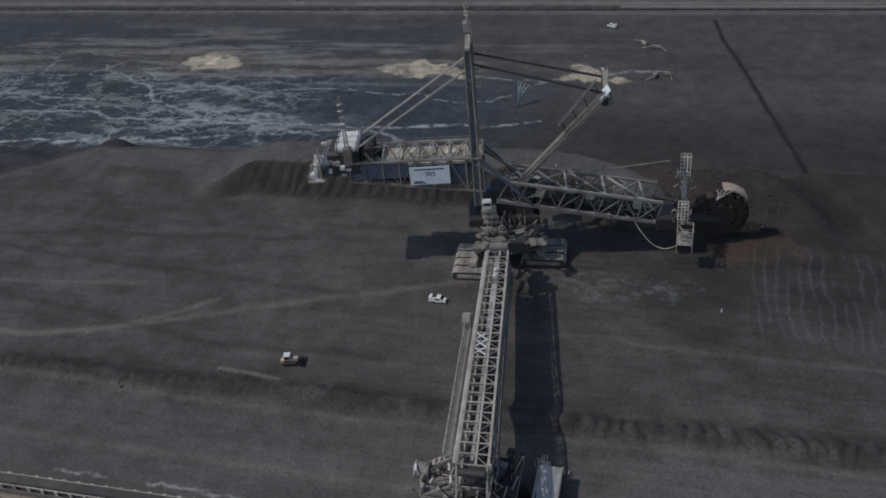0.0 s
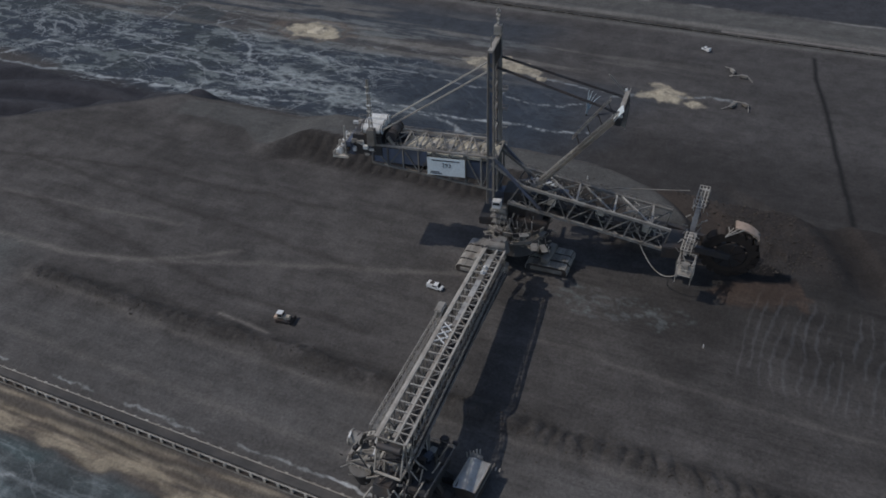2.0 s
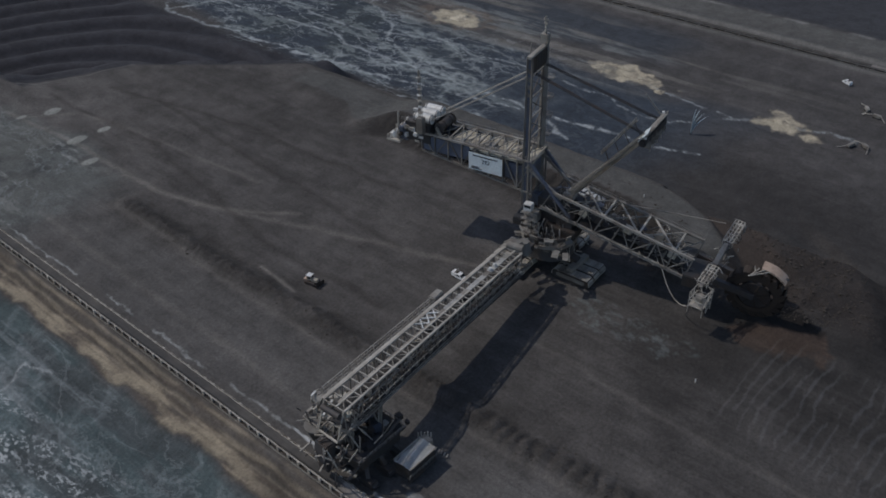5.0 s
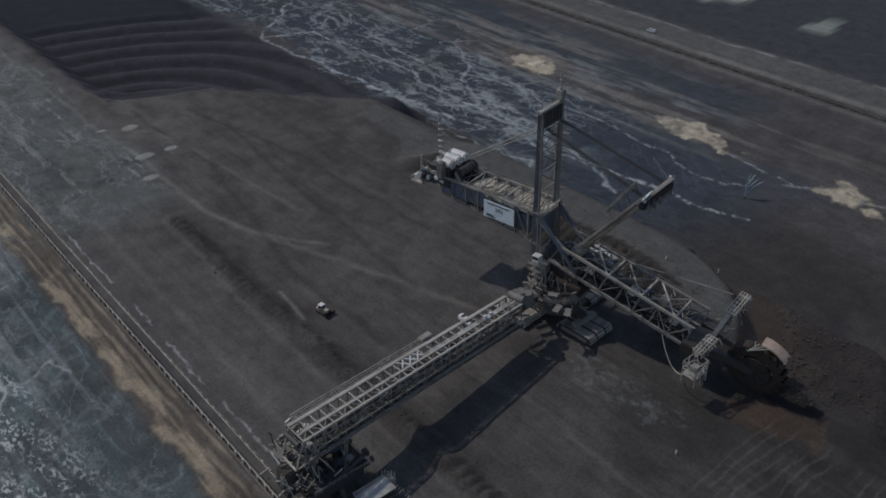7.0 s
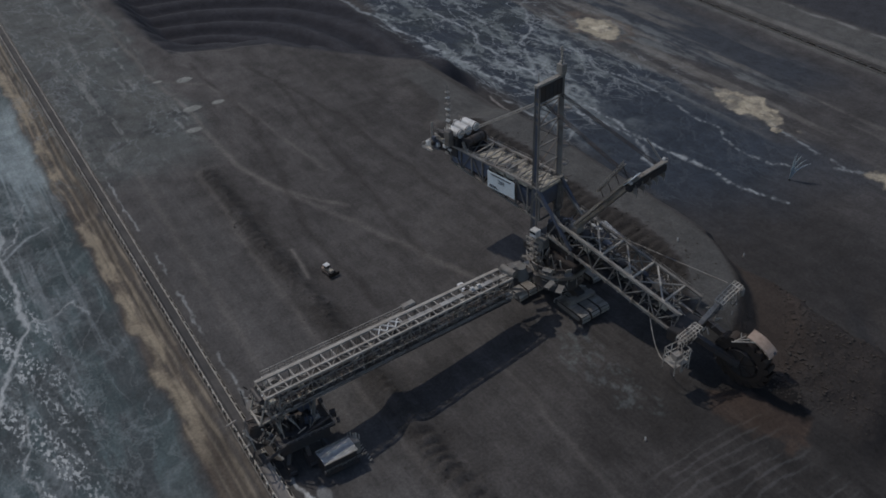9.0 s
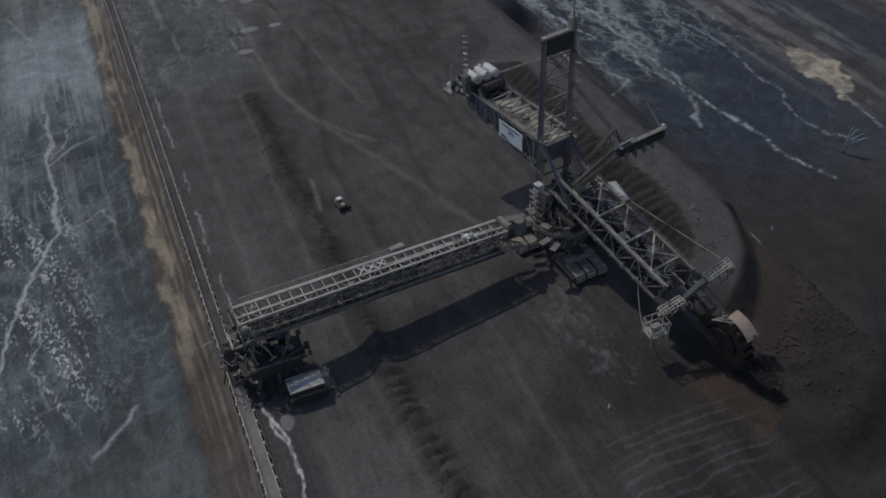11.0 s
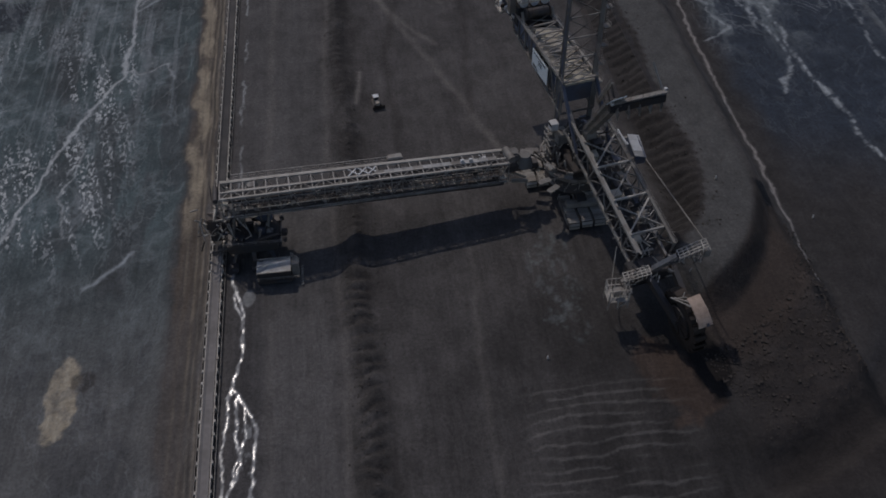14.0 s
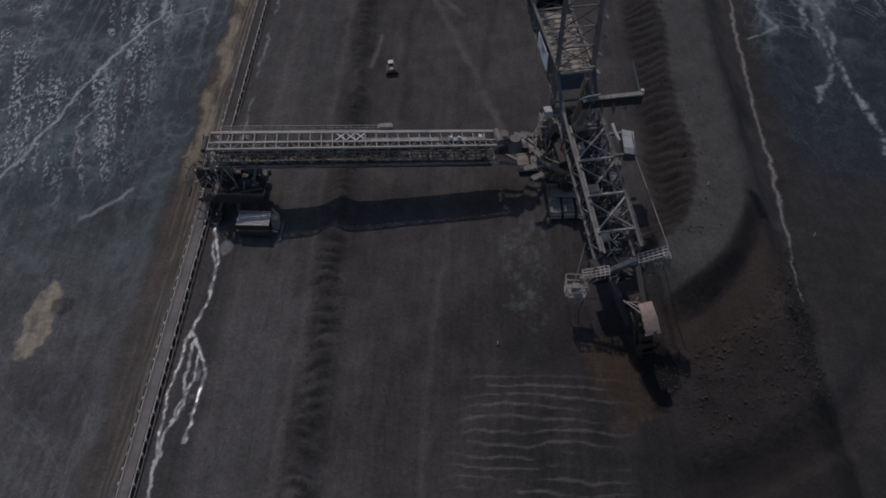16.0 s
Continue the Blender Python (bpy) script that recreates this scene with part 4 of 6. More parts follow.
# the sign on the boom's side
sign = block("sign_board", turned(-6.75, 15.6, 37.1), (0.18, 13.2, 6.7), SIGNWHITE, digger, "pale blue-white sign board with a number")
for z, a0, a1 in ((39.5, 10.8, 20.6), (35.0, 18.0, 21.0), (34.4, 17.0, 21.2)):
    block("writing_bar", turned(-6.87, (a0 + a1) / 2, z), (0.06, a1 - a0, 0.42), INK, sign)
txt = bpy.data.curves.new("number", "FONT")
txt.body, txt.size, txt.align_x, txt.align_y, txt.extrude = "293", 2.2, "CENTER", "CENTER", 0.03
probe = bpy.data.objects.new("number", txt)
scene.collection.objects.link(probe)
bpy.context.view_layer.update()
me = bpy.data.meshes.new_from_object(probe.evaluated_get(bpy.context.evaluated_depsgraph_get()))
bpy.data.objects.remove(probe)
me.materials.clear()
me.materials.append(INK)
attach(new("sign_number", me), sign, turned(-6.90, 15.4, 37.7) @ pose(0, 0, 0, 90, 0, -90))

# mast: a portal of two legs
mast = block("mast_head", turned(-0.2, 0.2, 76.6), (11.0, 1.5, 5.6), DARK, digger, "tall grey portal mast with dark panelled head", 0.15)
beam("cap_girder", at(-6.9, 0.2, 80.0), at(6.9, 0.2, 80.0), 1.5, PALE, mast, 0.8)
for k in range(6):
    beam("head_stiffener", at(-5.0 + 2 * k, -0.62, 73.9), at(-5.0 + 2 * k, -0.62, 79.4), 0.24, DARK, mast, 0.2)
for sgn in (-1, 1):
    for e in (-1, 1):
        beam("mast_leg", at(sgn * 5.9, 0.2 + e * 0.85, 24), at(sgn * 5.7, 0.2 + e * 0.55, 80), 0.55, MID, mast, 1.3)
    beam("leg_web", at(sgn * 5.9, 0.2, 24), at(sgn * 5.7, 0.2, 80), 0.9, BLUE, mast, 0.5)
    for k in range(18):
        z = 27 + 2.8 * k
        beam("leg_batten", at(sgn * 5.85, -0.7, z), at(sgn * 5.85, 1.1, z + 0.9), 0.3, MID, mast, 1.36)
    railing(mast, at(sgn * 5.9, -1.1, 80.8), at(-sgn * 5.9, -1.1, 80.8), 1.2, 1.6, PALE, 0.1)
for k in range(4):
    z0, z1 = 42 + 7.6 * k, 49.6 + 7.6 * k
    beam("mast_tie", at(-5.6, 0.2, z1), at(5.6, 0.2, z1), 0.4, MID, mast)
    beam("mast_brace", at(-5.6, 0.2, z0), at(5.6, 0.2, z1), 0.26, DARK, mast)
    beam("mast_brace", at(5.6, 0.2, z0), at(-5.6, 0.2, z1), 0.26, MID, mast)
for z in (40, 47, 54, 61, 68):
    block("mast_landing", turned(6.9, -1.6, z), (2.0, 2.2, 0.3), STEEL, mast)
    railing(mast, at(7.9, -2.7, z), at(7.9, -0.5, z), 1.2, 1.1, STEEL, 0.1)
for k in range(40):
    beam("ladder_rung", at(6.6, -1.0, 41 + 0.95 * k), at(7.4, -1.0, 41 + 0.95 * k), 0.12, STEEL, mast)
block("top_cabin", turned(5.6, 0.3, 82.4), (2.4, 2.6, 3.0), STEEL, mast, "", 0.1)
beam("aerial", at(5.6, 0.3, 83.6), at(5.4, 0.3, 89.8), 0.5, STEEL, mast)
for k in range(4):
    block("aerial_panel", turned(5.5, 0.3, 84.8 + 1.3 * k) @ pose(0, 0, 0, 0, 0, 30 * k), (1.5, 0.5, 0.6), PALE, mast)
beam("aerial", at(-5.4, 0.3, 80.8), at(-5.4, 0.3, 84.4), 0.22, STEEL, mast)
# stays
for sgn in (-1, 1):
    for off in (-0.35, 0.35):
        beam("back_stay", at(sgn * 5.3 + off, 1.0, 73.0), at(sgn * 4.6 + off, 40.4, 46.4), 0.36, PALE, mast, 0.36)
    for off in (0, 0.5, 1.0, 1.5):
        beam("fore_stay", at(sgn * (5.0 - off), -1.2, 74), at(-2.6 + sgn * (6.8 - off), -41.6, 63.6), 0.16, DARK, mast)
    beam("raking_leg", at(sgn * 5.9, 0, 40), at(sgn * 5.2, -13.5, 30), 0.9, MID, mast, 0.9)
    beam("raking_leg", at(sgn * 6.0, -1, 42), at(sgn * 6.0, -17, 24), 0.9, BLUE, mast, 0.9)

# fore arm with its cross girder
arm = block("arm_head", turned(-2.6, -41.4, 62.2) @ pose(0, 0, 0, 0, -4, -5), (16.6, 1.9, 2.4), DARK, digger, "raking box-girder arm with dark cross girder", 0.15)
beam("arm_girder", at(-1.7, -15.5, 31.6), at(-8.4, -41.0, 63.4), 1.9, STEEL, arm, 2.3)
beam("girder_flange", at(-2.6, -15.2, 33.0), at(-9.3, -40.7, 64.6), 0.5, PALE, arm, 0.5)
beam("catwalk", lerp(at(-3.5, -15.5, 36.5), at(-9.5, -38.0, 68.4), 0.5), at(-9.5, -38.0, 68.4), 0.9, STEEL, arm, 0.3)
railing(arm, lerp(at(-4.2, -15.5, 36.7), at(-10.2, -38.0, 68.6), 0.5), at(-10.2, -38.0, 68.6), 1.2, 1.6, STEEL, 0.13)
for k in range(4):
    u = 0.55 + 0.14 * k
    beam("catwalk_hanger", lerp(at(-3.5, -15.5, 36.5), at(-9.5, -38.0, 68.4), u), lerp(at(-1.7, -15.5, 31.0), at(-8.4, -41.0, 61.8), u), 0.26, DARK, arm)
beam("side_walkway", at(-3.9, -16.5, 33.4), at(-10.8, -40.6, 63.9), 1.5, STEEL, arm, 0.25)
railing(arm, at(-4.7, -16.5, 33.6), at(-11.6, -40.6, 64.1), 1.2, 1.8, STEEL, 0.12)
for k in range(12):
    u = 0.04 + 0.08 * k
    beam("walkway_bracket", lerp(at(-2.0, -16, 32.4), at(-8.6, -40.8, 63.4), u), lerp(at(-4.6, -16.5, 33.3), at(-11.5, -40.6, 63.8), u), 0.22, MID, arm)
    beam("web_stiffener", lerp(at(-1.2, -15.5, 30.6), at(-7.9, -41.0, 62.4), u), lerp(at(-3.0, -15.5, 33.0), at(-9.6, -40.6, 64.7), u), 0.3, PALE, arm)
block("head_sheet", turned(-8.9, -40.6, 64.0) @ pose(0, 0, 0, 40, 0, 8), (4.6, 0.2, 4.4), SIGNWHITE, arm, "pale blue-grey sheet at the arm's head")
beam("cap_girder", at(-11.0, -40.8, 63.4), at(5.8, -42.2, 64.8), 1.5, STEEL, arm, 0.4)
railing(arm, at(-10.8, -41.6, 63.6), at(5.6, -43.0, 65.0), 1.2, 1.8, STEEL, 0.1)
for s0, z in ((-10.6, 63.8), (5.6, 65.2)):
    block("warning_light", turned(s0, -41.6, z), (0.8, 0.8, 0.7), WHITE, arm)
for k in range(5):
    s0 = -9 + 3.4 * k
    beam("hanger", at(s0, -42.2, 62.5), at(s0, -43.0, 58.6), 0.3, STEEL, arm)
    block("pulley", turned(s0, -42.2, 60.6), (0.7, 2.2, 2.2), STEEL, arm, "", 0.3)
beam("davit", at(5.0, -41.2, 64.6), at(3.6, -36.0, 71.0), 0.45, PALE, arm)
block("arm_foot", turned(-1.2, -14.8, 30.2), (3.8, 3.8, 3.0), STEEL, arm, "", 0.2)
for k in range(18):
    p = at(crowd.uniform(-5, 5), crowd.uniform(-19, -8), crowd.uniform(27, 33))
    beam("foot_strut", p, p + Vector((crowd.uniform(-3, 3), crowd.uniform(-3, 3), crowd.uniform(-3, 3))), 0.35, crowd.choice((STEEL, DARK, BLUE)), arm)
# wheel boom
wboom = block("wheel_boom", turned(0.6, -36, 19.4) @ pose(0, 0, 0, 13.5, 0, 0), (4.2, 44, 0.7), RUBBER, digger, "grey lattice wheel boom with rubber belt inside")
A = (at(-5.6, -10, 32.2), at(6.4, -10, 32.2), at(-5.6, -6, 25.0), at(6.4, -6, 25.0))
B = (at(-5.4, -61, 21.0), at(7.0, -61, 21.0), at(-5.4, -59, 13.0), at(7.0, -59, 13.0))
lattice(wboom, A, B, 8, 0.85, 0.42, STEEL, MID, top=False)
floor_at = (A[2] + A[3] + B[2] + B[3]) / 4
block("boom_floor", Matrix.Translation(floor_at + Vector((0, 0, -0.5))) @ pose(0, 0, 0, 0, 0, 11) @ pose(0, 0, 0, 12.7, 0, 0), (11.6, 54, 0.4), DARK, wboom, "dark dusty boom floor")
for k in range(9):
    p = lerp((A[2] + A[3]) / 2, (B[2] + B[3]) / 2, (k + 0.5) / 9)
    block("idler_set", Matrix.Translation(p + Vector((0, 0, 1.2))) @ pose(0, 0, 0, 12.7, 0, 11), (5.2, 0.7, 0.6), STEEL, wboom)
for k in (3, 5, 7):
    u = k / 8
    beam("cross_member", lerp(A[0], B[0], u), lerp(A[1], B[1], u), 0.6, PALE, wboom)
    beam("brace", lerp(A[0], B[0], u), lerp(A[1], B[1], u - 0.22), 0.5, PALE, wboom)
    beam("brace", lerp(A[1], B[1], u), lerp(A[0], B[0], u - 0.22), 0.4, STEEL, wboom)
for k in range(14):
    u = 0.05 + 0.065 * k
    s = (-3.2, 3.4, 0.5, -1.5, 4.6)[k % 5]
    p = lerp(at(0, -8, 27), at(0, -58, 15), u)
    block("boom_unit", Matrix.Translation(p) @ pose(0, 0, 0, 12, 0, 11) @ pose(s, 0, 1 + (k % 3) * 0.9), (1.8 + (k % 3) * 0.8, 2.8, 1.4 + (k % 4) * 0.5), (DARK, STEEL, DARK, TAN, BLUE)[k % 5], wboom, "", 0.1)
for k in range(190):
    u = crowd.random()
    p = lerp(lerp(A[2], A[1], crowd.random()), lerp(B[2], B[1], crowd.random()), u)
    beam("inner_strut", p, p + Vector((crowd.uniform(-3, 3), crowd.uniform(-4, 4), crowd.uniform(-2, 2))), crowd.uniform(0.14, 0.32), crowd.choice((STEEL, DARK, MID, PALE)), wboom)
railing(wboom, A[2] + Vector((-0.6, 0, 0)), B[2] + Vector((-0.6, 0, 0)), 1.2, 2.5, STEEL, 0.12)
railing(wboom, A[1] + Vector((0.6, 0, 0)), B[1] + Vector((0.6, 0, 0)), 1.2, 2.5, STEEL, 0.12)
for k in range(10):
    u = k / 10
    p = lerp(A[2], B[2], u)
    beam("gallery_bracket", p, p + Vector((-1.3, -0.2, 0)), 0.2, STEEL, wboom)
beam("cable_tray", lerp(A[0], B[0], 0.1) + Vector((1.2, 0, -0.6)), B[0] + Vector((1.2, 0, -0.6)), 0.7, PALE, wboom, 0.3)
# white container on the far side of the boom
cont = block("electric_house", turned(16.4, -16.5, 19.4) @ pose(0, 0, 0, 11, 0, -6), (3.9, 9.4, 3.4), BLUE, digger, "white-roofed electric house on the wheel boom's flank", 0.1)
for k in range(4):
    block("roof_sheet", turned(16.4, -16.5, 21.4) @ pose(0, 0, 0, 11, 16, -6) @ pose(0, -3.6 + 2.4 * k, 0.05 * (k % 2)), (4.3, 2.34, 0.2), SHEET if k == 0 else WHITE, cont)
last = None
for k in range(6):
    p = at(12.6 + 0.12 * k * k * 0.3, -9.0 - 1.3 * k, 23.4 - 0.35 * k)
    if last:
        beam("roof_duct", last, p, 1.1, WHITE, cont, kind="tube")
    last = p
for a in (-9, -19.5):
    beam("house_support", at(6, a, 19), at(17.5, a, 18.7), 0.9, STEEL, cont)
beam("long_pipe", at(17.5, -21, 19.5), at(12.5, -66, 26.5), 0.25, STEEL, cont)

# head platforms, sloping across the boom's end


def hd(u, v, z):
    return Vector((31 + u, -46.5 + v, z))


head = block("head_bridge", Matrix.Translation(hd(0, 0, 21.6)) @ pose(0, 0, 0, 0, -24, 0), (24.5, 1.3, 0.5), MID, digger, "railed head platform across the wheel boom's end", 0.1)
for u0, u1, z0, z1 in ((-10.5, -3.0, 18.2, 20.6), (4.6, 12.4, 26.2, 30.2)):
    for v in (1.6, 0.5, -0.6, -1.7):
        beam("head_rail", hd(u0, v, z0), hd(u1, v, z1), 0.24, PALE, head)
    for k in range(7):
        p, q = lerp(hd(u0, 1.6, z0), hd(u1, 1.6, z1), k / 6), lerp(hd(u0, -1.7, z0), hd(u1, -1.7, z1), k / 6)
        beam("head_rung", p, q, 0.22, PALE, head)
        beam("head_post", p, p - Vector((0, 0, 1.7)), 0.2, PALE, head)
        beam("head_post", q, q - Vector((0, 0, 1.7)), 0.2, PALE, head)
block("stair_flight", Matrix.Translation(hd(0.8, 0, 23.4)) @ pose(0, 0, 0, 0, -36, 0), (8.0, 1.6, 0.4), STEEL, head)
cage = block("cage_floor", Matrix.Translation(hd(-12.2, -1.0, 11.2)), (6.0, 5.0, 0.3), PALE, digger, "pale caged service platform at the wheel")
CU, CV = (-15.2, -9.2), (1.4, -3.6)
for zz in (11.4, 13.6, 16.4):
    for p, q in (((0, 0), (1, 0)), ((1, 0), (1, 1)), ((1, 1), (0, 1)), ((0, 1), (0, 0))):
        beam("cage_bar", hd(CU[p[0]], CV[p[1]], zz), hd(CU[q[0]], CV[q[1]], zz), 0.22, PALE, cage)
for u in (-15.2, -12.2, -9.2):
    for v in CV:
        beam("cage_post", hd(u, v, 8.2), hd(u, v, 16.4), 0.24, PALE, cage)
beam("cage_brace", hd(-15.2, -3.6, 11.4), hd(-9.2, -3.6, 16.4), 0.22, PALE, cage)
beam("cage_brace", hd(-15.2, 1.4, 16.4), hd(-15.2, -3.6, 11.4), 0.22, PALE, cage)
beam("cage_brace", hd(-12.2, -3.6, 8.2), hd(-9.2, -3.6, 11.4), 0.2, PALE, cage)
beam("cage_hanger", hd(-9.2, 0, 16.4), hd(-7.0, 1, 19.5), 0.5, STEEL, cage)
block("gear_box", Matrix.Translation(hd(-12.0, -1.0, 13.0)), (2.8, 2.6, 2.6), STEEL, cage, "", 0.3)
block("end_cabin", Matrix.Translation(hd(12.4, -0.6, 27.4)), (2.2, 2.8, 2.8), STEEL, head, "", 0.2)
block("drive_house", Matrix.Translation((29.6, -40.6, 13.6)) @ pose(0, 0, 0, 0, 0, 11), (12.0, 7.0, 4.4), DARK, head, "dark drive house under the boom", 0.3)
for k in range(60):
    u = random.uniform(-10, 12)
    z = 21.6 + 0.42 * u
    p = hd(u, random.uniform(-2.5, 2.5), z + random.uniform(-4, 0.5))
    beam("head_strut", p, p + Vector((random.uniform(-2, 2), random.uniform(-2, 2), random.uniform(-2.5, 2.5))), 0.26, random.choice((STEEL, DARK, PALE)), head)

# the drooping cable under the head
last = None
for k in range(13):
    u = k / 12
    p = lerp(at(-5.6, -52, 15), hd(-12, 0, 11.0), u) + Vector((-1.4, 0, -7.5 * 4 * u * (1 - u) * 0.8))
    if last:
        beam("cable", last, p, 0.3, PALE, cage, kind="tube")
    last = p

# bucket wheel
WC = Vector((36.6, -58.6, 10.6))
wm = Matrix.Translation(WC) @ pose(0, 0, 0, 0, 0, 11) @ pose(0, 0, 0, 0, -8, 0)


def wheel_ring(r0, r1, wide):
    bm = bmesh.new()
    loops = []
    for k in range(48):
        a = 2 * math.pi * k / 48
        loops.append([bm.verts.new((x, r * math.cos(a), r * math.sin(a))) for x, r in ((-wide / 2, r0), (wide / 2, r0), (wide / 2, r1), (-wide / 2, r1))])
    for k in range(48):
        p, q = loops[k], loops[(k + 1) % 48]
        for i in range(4):
            bm.faces.new((p[i], p[(i + 1) % 4], q[(i + 1) % 4], q[i]))
    return bm


bwheel = part("bucket_wheel", wheel_ring(6.0, 7.8, 3.0), RUST, digger, "rust-brown bucket wheel with toothed buckets", wm)
beam("wheel_hub", wm @ Vector((-2.2, 0, 0)), wm @ Vector((2.2, 0, 0)), 4.2, DARK, bwheel, kind="tube")
for k in range(9):
    a = 2 * math.pi * k / 9
    beam("spoke", wm @ Vector((0, 1.8 * math.cos(a), 1.8 * math.sin(a))), wm @ Vector((0, 6.8 * math.cos(a), 6.8 * math.sin(a))), 0.8, RUST, bwheel, 1.4)


def bucket_mesh():
    bm = bmesh.new()
    arc = [(-1.5, 0), (-1.3, 1.1), (-0.5, 1.9), (0.6, 2.3), (1.6, 2.1)]
    side = [[bm.verts.new((x, u, v)) for u, v in arc] for x in (-1.7, 1.7)]
    base = [bm.verts.new((x, 1.2, 0)) for x in (-1.7, 1.7)]
    for k in range(4):
        bm.faces.new((side[0][k], side[0][k + 1], side[1][k + 1], side[1][k]))
    for j in (0, 1):
        bm.faces.new(side[j] + [base[j]])
    for x in (-1.3, -0.4, 0.5, 1.4):
        v = bmesh.ops.create_cube(bm, size=0.5)["verts"]
        bmesh.ops.scale(bm, vec=(0.6, 2.0, 0.5), verts=v)
        bmesh.ops.translate(bm, vec=(x, 1.9, 2.1), verts=v)
    bmesh.ops.solidify(bm, geom=bm.faces[:], thickness=0.12)
    me = bpy.data.meshes.new("bucket")
    bm.to_mesh(me)
    bm.free()
    me.materials.append(RUST)
    return me


bucket = bucket_mesh()
for k in range(18):
    attach(new("bucket", bucket), bwheel, wm @ pose(0, 0, 0, 20 * k, 0, 0) @ pose(0, 0, 7.5))
# hood over the wheel's far upper quarter
bm = bmesh.new()
prev = None
for k in range(8):
    a = radians(38 + 7.0 * k)
    ring_v = [bm.verts.new((x, -r * math.sin(math.pi / 2 - a) * 1.0, r * math.cos(math.pi / 2 - a))) for x, r in ((-0.4, 11.3), (3.6, 11.3), (3.6, 10.7), (-0.4, 10.7))]
    if prev:
        for i in range(4):
            bm.faces.new((prev[i], prev[(i + 1) % 4], ring_v[(i + 1) % 4], ring_v[i]))
    else:
        bm.faces.new(ring_v)
    prev = ring_v
bm.faces.new(prev[::-1])
hood = part("wheel_hood", bm, ORANGE, digger, "faded orange and cream wheel hood", wm)
block("hood_window", wm @ pose(2.2, -8.75, 7.25, 40, 0, 0), (0.9, 0.9, 0.2), INK, hood)
block("hood_side", wm @ pose(3.7, -5.8, 8.1, 35, 0, 0), (0.25, 5, 1.6), CREAM, hood)
for k in range(4):
    beam("chute_bar", wm @ Vector((-3.6 + 0.9 * k, 2.6 - 0.5 * k, 9.6)), wm @ Vector((-0.6 + 0.3 * k, -3.4 + 1.7 * k, 10.9)), 0.3, PALE, hood)
for k in range(3):
    beam("hood_strap", wm @ Vector((-0.6, -5.4 - 1.6 * k, 9.7 - 1.4 * k)), wm @ Vector((3.8, -5.4 - 1.6 * k, 9.7 - 1.4 * k)), 0.22, CREAM, hood)
# drive casing filling the wheel's near side
beam("wheel_casing", wm @ Vector((-2.0, 0, 0)), wm @ Vector((-1.2, 0, 0)), 10.6, DARK, bwheel, kind="tube")
for k in range(7):
    a = 2 * math.pi * k / 7
    beam("casing_rib", wm @ Vector((-2.15, 1.2 * math.cos(a), 1.2 * math.sin(a))), wm @ Vector((-2.15, 5.0 * math.cos(a), 5.0 * math.sin(a))), 0.3, RUST, bwheel)
beam("wheel_arm", at(-3.5, -60, 15), wm @ Vector((-2.4, 0, 0)), 1.6, DARK, head, 2.2)
beam("wheel_arm", at(6.5, -60, 15), wm @ Vector((2.6, 0, 0)), 1.6, DARK, head, 2.2)

# ---- discharge bridge ----
bridge = thing("discharge_bridge", (-52, 6, 0), "long grey lattice discharge bridge between excavator and belt", "conveyor bridge")
NR, SR, NE, SE = Vector((-6, 13.4, 19.6)), Vector((-4.5, 7.2, 19.2)), Vector((-98.9, 2.6, 25.6)), Vector((-98.6, -5.0, 25.6))
DN = Vector((0, 0, -8.0))
belt_deck = block("belt_deck", Matrix.Translation((NR + SE) / 2 + Vector((0, 0, -3.0))) @ pose(0, 0, 0, 0, 3.8, 6.8), (92, 4.2, 0.6), RUBBER, bridge, "dark belt inside the lattice bridge")
lattice(belt_deck, (NR, SR, NR + DN, SR + DN), (NE, SE, NE + DN, SE + DN), 26, 0.62, 0.3, PALE, STEEL)
block("lower_deck", Matrix.Translation((NR + SE) / 2 + Vector((0, 0, -8.2))) @ pose(0, 0, 0, 0, 3.8, 6.8), (92, 8.4, 0.4), DARK, bridge, "dark lower deck")
block("middle_walkway", Matrix.Translation((NR + SE) / 2 + Vector((0, 0.4, -0.6))) @ pose(0, 0, 0, 0, 3.8, 6.8), (90, 0.8, 0.2), STEEL, bridge, "grey grating walkway")
for k in range(13):
    p = lerp(lerp(NR, SR, 0.52), lerp(NE, SE, 0.52), 0.05 + 0.034 * k)
    block("belt_cover", Matrix.Translation(p + Vector((0, 0, 0.15))) @ pose(0, 0, 0, 0, 3.8, 6.8), (3.1, 1.7, 0.16), SHEET if k % 4 else STEEL, bridge, "dull sheet cover over the belt")
for k in range(2):
    block("cable_drum", Matrix.Translation(lerp(lerp(NR, SR, 0.5), lerp(NE, SE, 0.5), 0.13 + 0.03 * k) + Vector((0, 0, 0.7))), (1.3, 1.0, 0.9), WHITE, bridge, "small white box on the bridge deck", 0.15)
beam("north_strip", NR + Vector((0, 0.5, 0.1)), NE + Vector((0, 0.5, 0.1)), 0.9, PALE, bridge, 0.2)
for k in range(3):
    u = 0.46 + 0.035 * k
    for p, q in ((0, 0.035), (0.035, 0)):
        beam("top_brace", lerp(NR, NE, u + p), lerp((NR + SR) / 2, (NE + SE) / 2, u + q), 0.36, WHITE, belt_deck)
